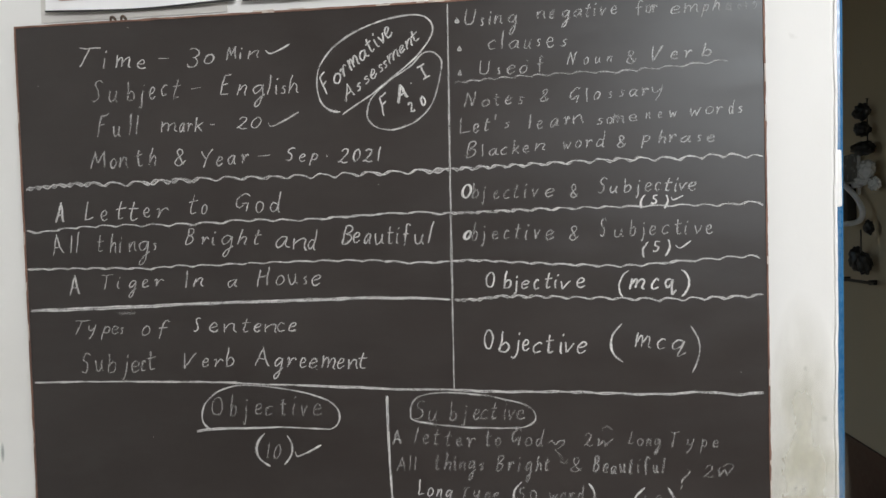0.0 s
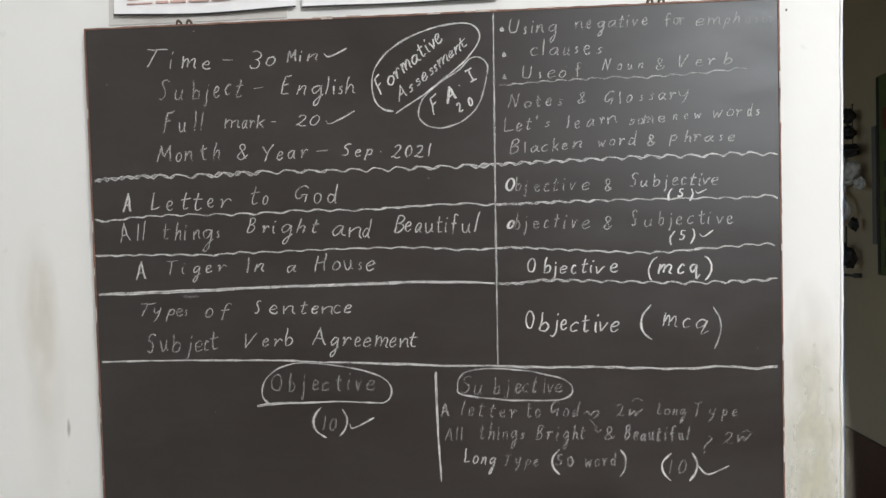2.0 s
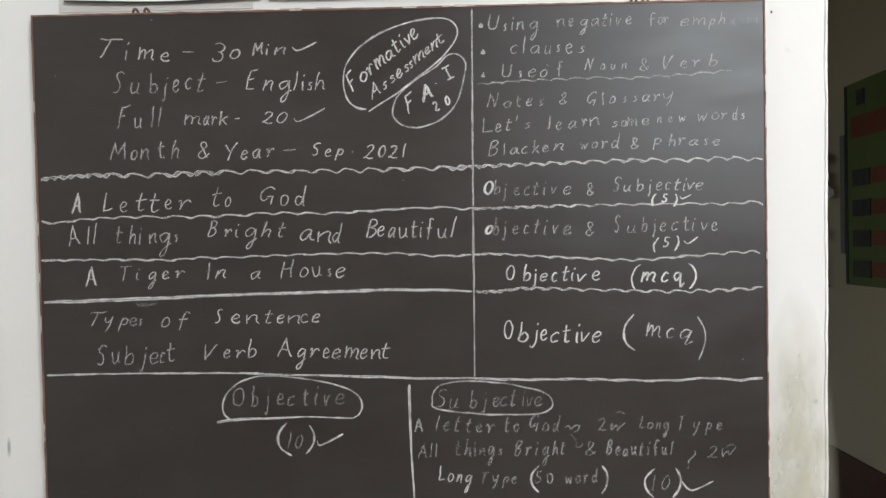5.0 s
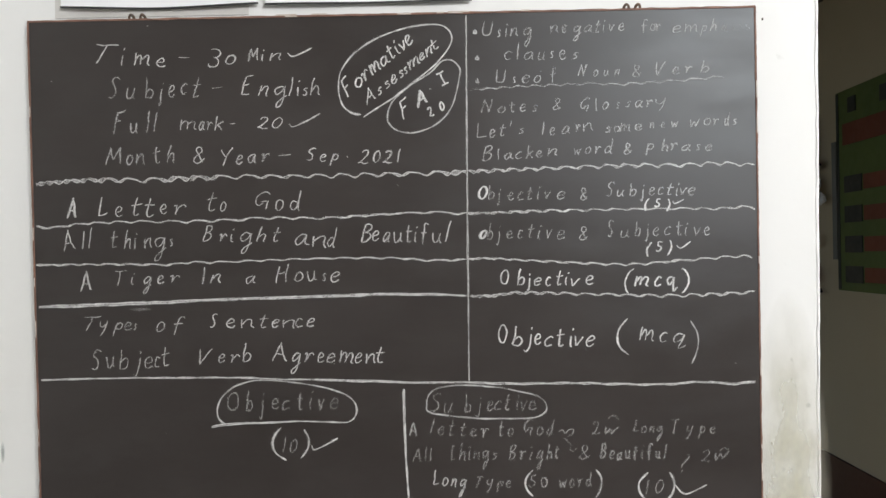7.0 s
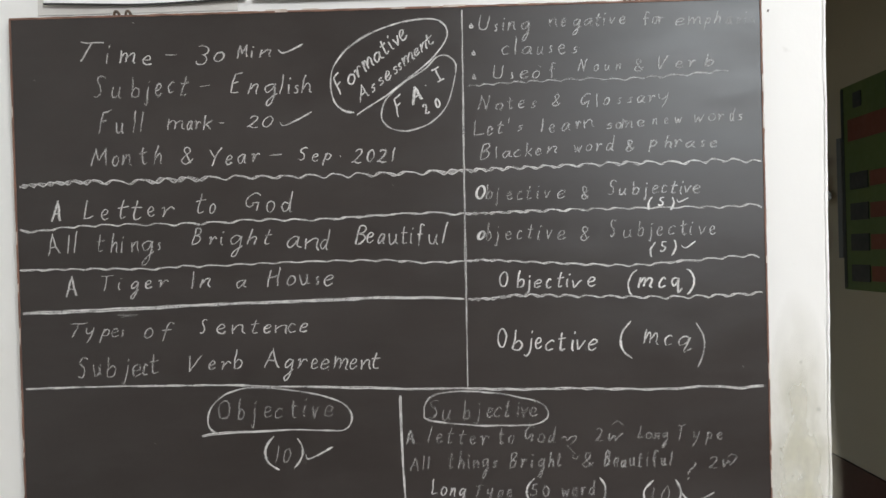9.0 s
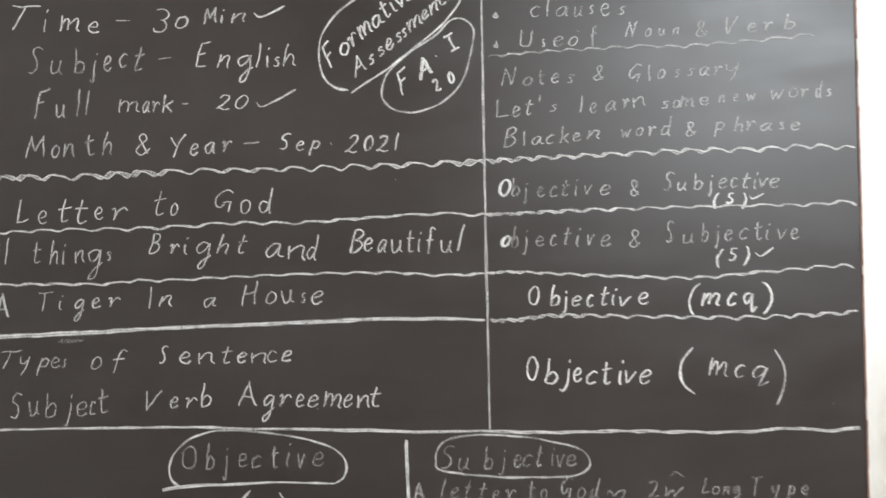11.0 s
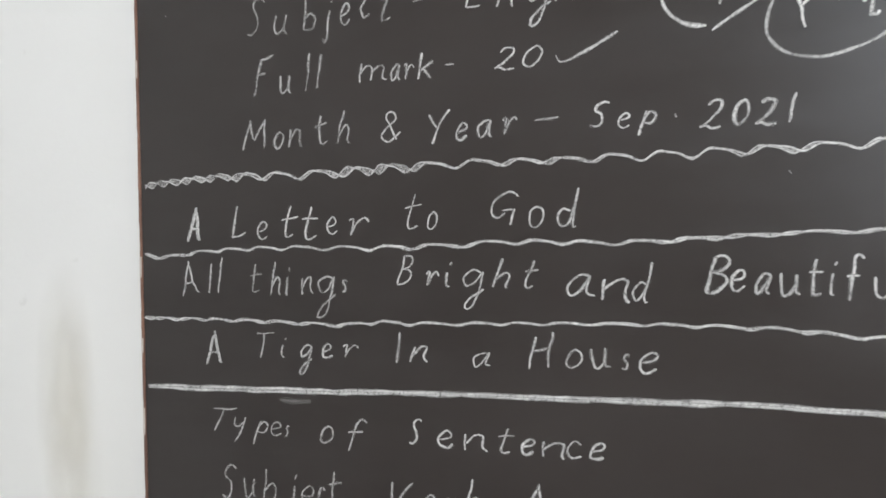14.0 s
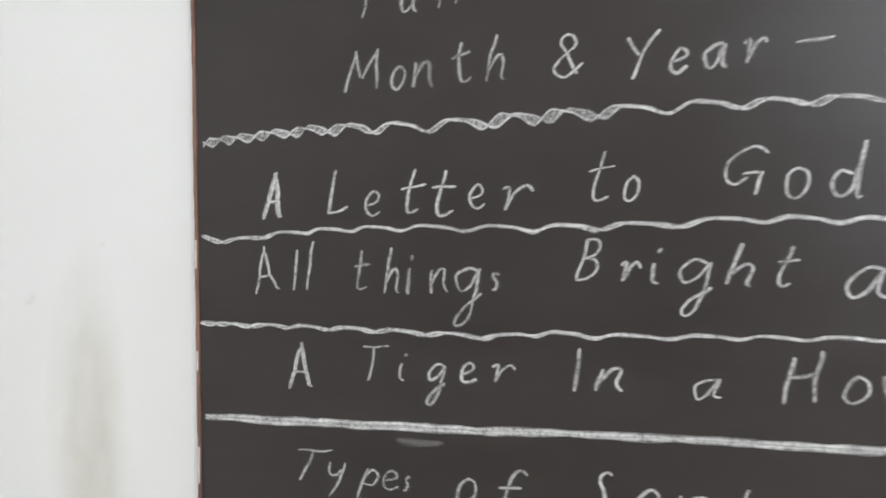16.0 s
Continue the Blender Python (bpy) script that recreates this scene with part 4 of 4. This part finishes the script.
stroke("chalk_bracket", [(0.233, 1.336), (0.243, 1.318), (0.245, 1.299), (0.241, 1.280), (0.234, 1.265)], 0.0036, MID)
# marking scheme at the foot
stroke("chalk_loop", [(-0.541, 1.170), (-0.554, 1.181), (-0.557, 1.197), (-0.549, 1.217), (-0.525, 1.236), (-0.487, 1.245), (-0.436, 1.242), (-0.386, 1.234), (-0.349, 1.223), (-0.329, 1.210), (-0.323, 1.195), (-0.328, 1.180), (-0.339, 1.173)], 0.0038, MID)
stroke("chalk_line", [(-0.567, 1.168), (-0.528, 1.173), (-0.478, 1.174), (-0.417, 1.176), (-0.339, 1.173)], 0.0038, BOLD, double=True)
word("Objective", -0.539, 1.193, -0.352, 1.197, 0.0320, GRAINY, (0, 10, 17, 22, 28, 33, 40, 46, 49, 56, 63, 68, 74, 77, 82, 87, 92, 100))
stroke("chalk_bracket", [(-0.450, 1.166), (-0.462, 1.152), (-0.465, 1.137), (-0.458, 1.122), (-0.442, 1.111)], 0.0042, BOLD)
word("10", -0.448, 1.124, -0.423, 1.124, 0.0260, GRAINY)
stroke("chalk_bracket", [(-0.412, 1.162), (-0.405, 1.150), (-0.404, 1.137), (-0.409, 1.125), (-0.418, 1.114)], 0.0042, BOLD)
stroke("chalk_tick", [(-0.399, 1.136), (-0.393, 1.128), (-0.355, 1.147)], 0.0036, BOLD)
stroke("chalk_line", [(-0.244, 1.228), (-0.243, 1.146), (-0.238, 1.035)], 0.0040, BOLD, double=True)
stroke("chalk_loop", [(-0.199, 1.188), (-0.206, 1.201), (-0.203, 1.215), (-0.189, 1.228), (-0.154, 1.233), (-0.104, 1.231), (-0.060, 1.224), (-0.020, 1.213), (-0.007, 1.199), (-0.011, 1.185), (-0.031, 1.178), (-0.075, 1.177), (-0.135, 1.179)], 0.0036, MID, closed=True)
word("Subjective", -0.199, 1.189, -0.024, 1.191, 0.0280, GRAINY, (0, 10, 13, 21, 32, 38, 42, 48, 54, 59, 61, 67, 71, 76, 82, 84, 86, 92, 93, 100))
word("A", -0.236, 1.150, -0.222, 1.150, 0.0230, GRAINY)
word("letter", -0.200, 1.151, -0.103, 1.147, 0.0250, GRAINY)
word("to", -0.086, 1.148, -0.063, 1.148, 0.0250, GRAINY)
word("God", -0.044, 1.150, 0.005, 1.150, 0.0240, GRAINY)
stroke("chalk_flourish", [(0.012, 1.154), (0.019, 1.158), (0.023, 1.151), (0.029, 1.157), (0.037, 1.158), (0.035, 1.151), (0.027, 1.146)], 0.0028, GRAINY)
word("2", 0.068, 1.149, 0.082, 1.150, 0.0210, GRAINY)
word("w", 0.089, 1.150, 0.112, 1.150, 0.0240, GRAINY)
stroke("chalk_arc", [(0.095, 1.175), (0.103, 1.181), (0.113, 1.175)], 0.0028, GRAINY)
word("Long", 0.136, 1.153, 0.184, 1.151, 0.0200, GRAINY)
word("Type", 0.199, 1.150, 0.270, 1.150, 0.0220, GRAINY)
word("All", -0.230, 1.108, -0.199, 1.108, 0.0210, GRAINY)
word("things", -0.168, 1.109, -0.090, 1.110, 0.0250, GRAINY)
word("Bright", -0.070, 1.108, 0.014, 1.110, 0.0250, GRAINY)
stroke("chalk_flourish", [(0.022, 1.144), (0.034, 1.131), (0.030, 1.126), (0.036, 1.122), (0.042, 1.128)], 0.0028, GRAINY)
word("&", 0.047, 1.108, 0.064, 1.109, 0.0210, GRAINY)
word("Beautiful", 0.081, 1.108, 0.191, 1.109, 0.0240, GRAINY)
word("?", 0.213, 1.084, 0.227, 1.084, 0.0340, GRAINY)
word("2", 0.247, 1.103, 0.262, 1.103, 0.0180, GRAINY)
word("w", 0.271, 1.105, 0.293, 1.106, 0.0230, GRAINY)
stroke("chalk_arc", [(0.277, 1.120), (0.286, 1.125), (0.294, 1.120)], 0.0028, GRAINY)
word("Long", -0.196, 1.067, -0.142, 1.065, 0.0250, MID)
word("Type", -0.125, 1.063, -0.068, 1.063, 0.0210, GRAINY)
word("50", -0.038, 1.062, -0.008, 1.063, 0.0190, GRAINY)
word("word", 0.014, 1.062, 0.066, 1.063, 0.0240, GRAINY)
stroke("chalk_bracket", [(-0.031, 1.092), (-0.041, 1.080), (-0.044, 1.068), (-0.040, 1.057), (-0.031, 1.048)], 0.0042, BOLD)
stroke("chalk_bracket", [(0.073, 1.091), (0.081, 1.080), (0.082, 1.067), (0.079, 1.055), (0.072, 1.045)], 0.0042, BOLD)
stroke("chalk_bracket", [(0.159, 1.086), (0.146, 1.073), (0.143, 1.062), (0.147, 1.050), (0.158, 1.038)], 0.0042, BOLD)
word("10", 0.156, 1.050, 0.184, 1.050, 0.0260, GRAINY)
stroke("chalk_bracket", [(0.194, 1.086), (0.201, 1.073), (0.202, 1.062), (0.198, 1.050), (0.189, 1.038)], 0.0042, BOLD)
stroke("chalk_tick", [(0.203, 1.065), (0.220, 1.050), (0.255, 1.065)], 0.0036, BOLD)


# ---- things round the board ----
def charts(name, x0, x1, foot, bow, rows, label):
    """A hung paper chart whose weighted lower edge is a thin black batten."""
    ob = tagged(new(name), label, "wall chart")
    bm = bmesh.new()
    n, top = 24, 2.42
    grid = []
    for i in range(n + 1):
        x = x0 + (x1 - x0) * i / n
        sag = -bow * math.sin(math.pi * i / n)
        col = []
        for k in range(9):
            z = foot + sag * (1 - k / 8) + (top - foot) * k / 8
            y = WALL - 0.004 - 0.006 * (1 - k / 8) - 0.0015 * math.sin(3 * math.pi * i / n) * (1 - k / 8)
            col.append((x, y, z))
        grid.append(col)
    f = [[bm.verts.new(v) for v in col] for col in grid]
    r = [[bm.verts.new((x, y + 0.0008, z)) for x, y, z in col] for col in grid]
    for i in range(n):
        for k in range(8):
            bm.faces.new((f[i][k], f[i + 1][k], f[i + 1][k + 1], f[i][k + 1]))
            bm.faces.new((r[i][k], r[i][k + 1], r[i + 1][k + 1], r[i + 1][k]))
        bm.faces.new((f[i][0], r[i][0], r[i + 1][0], f[i + 1][0]))
    part("sheet", bm, M_PAPER, ob, "glossy white sheet")
    bm = bmesh.new()
    ring = []
    for i in range(n + 1):
        x, y, z = grid[i][0]
        ring.append([bm.verts.new((x, y + a, z + b - 0.0012)) for a, b in ((-0.0016, -0.0012), (0.0016, -0.0012), (0.0016, 0.0012), (-0.0016, 0.0012))])
    for low, high in zip(ring, ring[1:]):
        for k in range(4):
            bm.faces.new((low[k], low[(k + 1) % 4], high[(k + 1) % 4], high[k]))
    bm.faces.new(ring[0])
    bm.faces.new(ring[-1][::-1])
    part("batten", bm, M_INK, ob, "thin black lower edge")
    for xa, xb, z, high, mat in rows:
        part("print_bar", box(xa, xb, WALL - 0.0145, WALL - 0.0100, z, z + high, 0.0004), mat, ob, "blurred line of small print")
    return ob


tagged(put("backing_sheet", box(-0.833, -0.50, WALL - 0.002, WALL - 0.0005, 1.864, 2.40, 0.0004), M_TAPE), "pale aged paper sheet pasted on the wall behind a chart", "paper sheet")
charts("wall_chart", -0.819, -0.482, 1.882, 0.005, [(-0.792, -0.745, 1.897, 0.0022, M_BROWN_INK), (-0.792, -0.772, 1.905, 0.0022, M_BROWN_INK), (-0.738, -0.716, 1.897, 0.004, M_BROWN_INK),
       (-0.711, -0.683, 1.897, 0.004, M_BROWN_INK), (-0.676, -0.641, 1.897, 0.004, M_BROWN_INK), (-0.634, -0.601, 1.897, 0.004, M_BROWN_INK), (-0.594, -0.546, 1.899, 0.004, M_BROWN_INK)],
       "white printed wall chart with a black batten, hung over the blackboard")
charts("wall_chart", -0.470, -0.121, 1.880, 0.001, [(-0.406, -0.378, 1.891, 0.004, M_GREY_INK), (-0.371, -0.333, 1.891, 0.004, M_GREY_INK), (-0.326, -0.284, 1.891, 0.004, M_GREY_INK),
       (-0.276, -0.240, 1.892, 0.004, M_GREY_INK), (-0.232, -0.179, 1.893, 0.004, M_GREY_INK)],
       "white printed wall chart with straight black batten over the blackboard")


BLOTS = [0]


def blot(name, x, z, rx, rz, mat, most, label):
    """A mark on the wall's paint, a thin skin with a ragged fading edge."""
    BLOTS[0] += 1
    bm = bmesh.new()
    ring = []
    for k in range(28):
        a = 2 * math.pi * k / 28
        ring.append(bm.verts.new((x + rx * math.cos(a), WALL - 0.0006 - 0.0003 * BLOTS[0], z + rz * math.sin(a))))
    bm.faces.new(ring[::-1])
    m = mat.copy()
    stain_alpha(m, x, z, rx, rz, most)
    return tagged(put(name, bm, m), label, "stain", kind="structure")


blot("wall_mark", -0.988, 1.36, 0.045, 0.15, M_STAIN, 0.2, "yellowish grey rubbed stain on the white wall")
blot("wall_mark", -0.975, 1.22, 0.045, 0.24, M_STAIN, 0.14, "faint yellowish streak on the white wall")
blot("wall_mark", -0.932, 1.124, 0.004, 0.02, M_SPOT, 0.6, "short grey scratch on the white wall")
blot("wall_mark", 0.431, 1.191, 0.005, 0.005, M_SPOT, 0.28, "greenish grey spot on the white wall")
blot("wall_mark", 0.396, 1.197, 0.004, 0.005, M_SPOT, 0.22, "small greenish grey spot on the white wall")
blot("wall_mark", 0.404, 1.268, 0.003, 0.004, M_SPOT, 0.28, "tiny grey spot on the white wall")
blot("wall_mark", 0.437, 1.118, 0.018, 0.035, M_STAIN, 0.18, "yellowish hand-worn patch by the corner")
# beige over the lower end of the wall, fading outwards
blot("wall_mark", 0.40, 0.99, 0.07, 0.40, M_BEIGE, 0.75, "broad beige tone on the lower white wall")
tagged(put("nail_hole", box(0.3652, 0.3675, WALL - 0.0015, WALL + 0.004, 1.837, 1.841, 0.0006), M_IRON), "tiny dark nail in the white wall", "nail")

# chart on the wall of the next room
poster = tagged(new("wall_poster"), "green school chart with red panels and dark pictures", "poster")
part("sheet", box(SIDE - 0.006, SIDE - 0.002, 1.45, 2.09, 1.332, 1.897, 0.0008), M_GREEN, poster)
part("dark_border", box(SIDE - 0.0075, SIDE - 0.0055, 2.074, 2.088, 1.336, 1.893, 0.0005), M_DARK, poster, "dark printed border")
part("margin", box(SIDE - 0.007, SIDE - 0.002, 2.094, 2.118, 1.42, 1.76, 0.0008), M_DULL, poster, "pale curled paper edge")
part("title_panel", box(SIDE - 0.009, SIDE - 0.0055, 1.47, 2.05, 1.742, 1.802, 0.0005), M_RED, poster, "dull red title band")
for k in range(4):
    z = 1.356 + 0.084 * k
    part("picture", box(SIDE - 0.009, SIDE - 0.0055, 1.955, 2.045, z, z + 0.046, 0.0005), M_DARK, poster, "dark picture square")
    part("text_panel", box(SIDE - 0.009, SIDE - 0.0055, 1.50, 1.945, z + 0.003, z + 0.043, 0.0005), M_RED, poster, "dull red text panel")
for k in range(3):
    part("title_mark", box(SIDE - 0.009, SIDE - 0.0055, 1.66 + 0.16 * k, 1.70 + 0.16 * k, 1.83, 1.872, 0.0005), M_DARK, poster, "dark heading mark")


def turned(profile, x, y, z, steps=20):
    bm = bmesh.new()
    rings = [[bm.verts.new((x + r * math.cos(2 * math.pi * k / steps), y + r * math.sin(2 * math.pi * k / steps), z + h)) for k in range(steps)] for r, h in profile]
    for low, high in zip(rings, rings[1:]):
        for k in range(steps):
            bm.faces.new((low[k], low[(k + 1) % steps], high[(k + 1) % steps], high[k]))
    bm.faces.new(rings[0][::-1])
    bm.faces.new(rings[-1])
    return bm


def tube(points, r, x):
    """A bent round tube in front of the wall, through places (y, z)."""
    line = spline(points, False, 0.006)
    bm = bmesh.new()
    rings = []
    for i, p in enumerate(line):
        t = line[min(i + 1, len(line) - 1)] - line[max(i - 1, 0)]
        t = t.normalized()
        u = Vector((0, -t.y, t.x))
        c = Vector((x, p.x, p.y))
        rings.append([bm.verts.new(c + r * (u * math.cos(k * math.pi / 5) + Vector((1, 0, 0)) * math.sin(k * math.pi / 5))) for k in range(10)])
    for low, high in zip(rings, rings[1:]):
        for k in range(10):
            bm.faces.new((low[k], low[(k + 1) % 10], high[(k + 1) % 10], high[k]))
    bm.faces.new(rings[0][::-1])
    bm.faces.new(rings[-1])
    return bm


def lump(x, y, z, sx, sy, sz, seed):
    """A soft uneven bundle."""
    bm = bmesh.new()
    bmesh.ops.create_icosphere(bm, subdivisions=4, radius=1)
    for v in bm.verts:
        n = v.co.normalized()
        k = 1 + 0.35 * noise.noise(n * 2.3 + Vector((seed, 0, 0))) + 0.18 * abs(noise.noise(n * 7 + Vector((0, seed, 0))))
        v.co = Vector((x + sx * n.x * k, y + sy * n.y * k, z + sz * n.z * k))
    return bm


rail = tagged(new("wall_rail"), "thin dark rail fixed to the dim wall", "rail")
part("rod", box(SIDE - 0.03, SIDE - 0.02, 2.155, 2.42, 1.321, 1.329, 0.003), M_BLACK, rail)
part("bracket", box(SIDE - 0.022, SIDE - 0.001, 2.20, 2.21, 1.318, 1.332, 0.002), M_BLACK, rail)
part("bracket", box(SIDE - 0.022, SIDE - 0.001, 2.38, 2.39, 1.318, 1.332, 0.002), M_BLACK, rail)

handle = tagged(new("curved_handle"), "curved glossy white plastic handle with dark ends", "handle")
part("bow", tube([(2.40, 1.635), (2.33, 1.603), (2.262, 1.568), (2.222, 1.532), (2.228, 1.506), (2.27, 1.495), (2.34, 1.492)], 0.008, SIDE - 0.03), M_PLASTIC, handle, "", True)
part("end_knob", lump(SIDE - 0.026, 2.19, 1.48, 0.012, 0.016, 0.018, 2), M_BLACK, handle, "dark rounded knob", True)
part("wall_plate", box(SIDE - 0.028, SIDE - 0.001, 2.33, 2.37, 1.50, 1.61, 0.004), M_BLACK, handle, "dark mounting plate")

bundle = tagged(new("hanging_pouch"), "pair of small dark pouches hung on the dim wall", "pouch")
part("pouch_body", lump(SIDE - 0.03, 2.262, 1.388, 0.02, 0.022, 0.033, 5), M_BLACK, bundle, "", True)
part("pouch_body", lump(SIDE - 0.03, 2.212, 1.378, 0.018, 0.016, 0.03, 7), M_BLACK, bundle, "", True)
part("strap", box(SIDE - 0.03, SIDE - 0.026, 2.236, 2.24, 1.40, 1.475, 0.001), M_BLACK, bundle)
cap_thing = tagged(new("hanging_cloth"), "bunch of crumpled dark cloth pouches hung on the dim wall", "cloth")
part("cloth_body", lump(SIDE - 0.03, 2.215, 1.806, 0.020, 0.021, 0.021, 9), M_BLACK, cap_thing, "", True)
part("cloth_body", lump(SIDE - 0.03, 2.212, 1.757, 0.020, 0.020, 0.020, 14), M_BLACK, cap_thing, "", True)
part("cloth_body", lump(SIDE - 0.032, 2.205, 1.702, 0.024, 0.046, 0.018, 17), M_BLACK, cap_thing, "", True)
part("cord", box(SIDE - 0.018, SIDE - 0.015, 2.212, 2.215, 1.70, 1.84, 0.001), M_BLACK, cap_thing)
part("nail", turned([(0.002, 0), (0.002, 0.004), (0.005, 0.006)], SIDE - 0.016, 2.213, 1.836), M_IRON, cap_thing)
bag = tagged(new("plastic_bag"), "crumpled glossy white plastic bag hung on the dim wall", "bag")
part("bag_body", lump(SIDE - 0.028, 2.195, 1.642, 0.018, 0.036, 0.024, 3), M_WRAP, bag, "", True)
part("bag_fold", lump(SIDE - 0.024, 2.235, 1.612, 0.012, 0.050, 0.012, 21), M_WRAP, bag, "", True)
part("bag_corner", lump(SIDE - 0.02, 2.165, 1.600, 0.012, 0.026, 0.018, 8), M_WRAP, bag, "", True)
folder = tagged(new("plastic_folder"), "smoky plastic folder with pale worn edges on the dim wall", "folder")
part("sheet", box(SIDE - 0.010, SIDE - 0.007, 2.292, 2.398, 1.600, 1.700, 0.001), M_SMOKE, folder, "smoky grey sheet")
part("edge", box(SIDE - 0.014, SIDE - 0.006, 2.284, 2.294, 1.575, 1.702, 0.003), M_WRAP, folder, "pale worn edge")
part("edge", box(SIDE - 0.014, SIDE - 0.006, 2.396, 2.408, 1.560, 1.704, 0.003), M_WRAP, folder, "pale worn edge")
part("edge", box(SIDE - 0.016, SIDE - 0.006, 2.27, 2.42, 1.596, 1.618, 0.004), M_WRAP, folder, "pale worn edge")
hook = tagged(new("wall_hook"), "dark iron hook high on the dim wall", "hook")
part("bracket", box(SIDE - 0.07, SIDE - 0.001, 2.16, 2.178, 2.19, 2.21, 0.003), M_IRON, hook)
part("arm", box(SIDE - 0.075, SIDE - 0.058, 2.16, 2.178, 2.15, 2.19, 0.003), M_IRON, hook)

# window behind the viewer
window = tagged(new("window_1"), "plain wooden window with iron bars, daylight outside", "window", kind="structure")
x0, x1, z0, z1 = WINDOW
for a, b, c, d in ((x0, x0 + 0.05, z0, z1), (x1 - 0.05, x1, z0, z1), (x0 + 0.05, x1 - 0.05, z0, z0 + 0.05), (x0 + 0.05, x1 - 0.05, z1 - 0.05, z1)):
    part("window_frame", box(a, b, REAR - 0.13, REAR - 0.08, c, d, 0.004), M_WOOD, window)
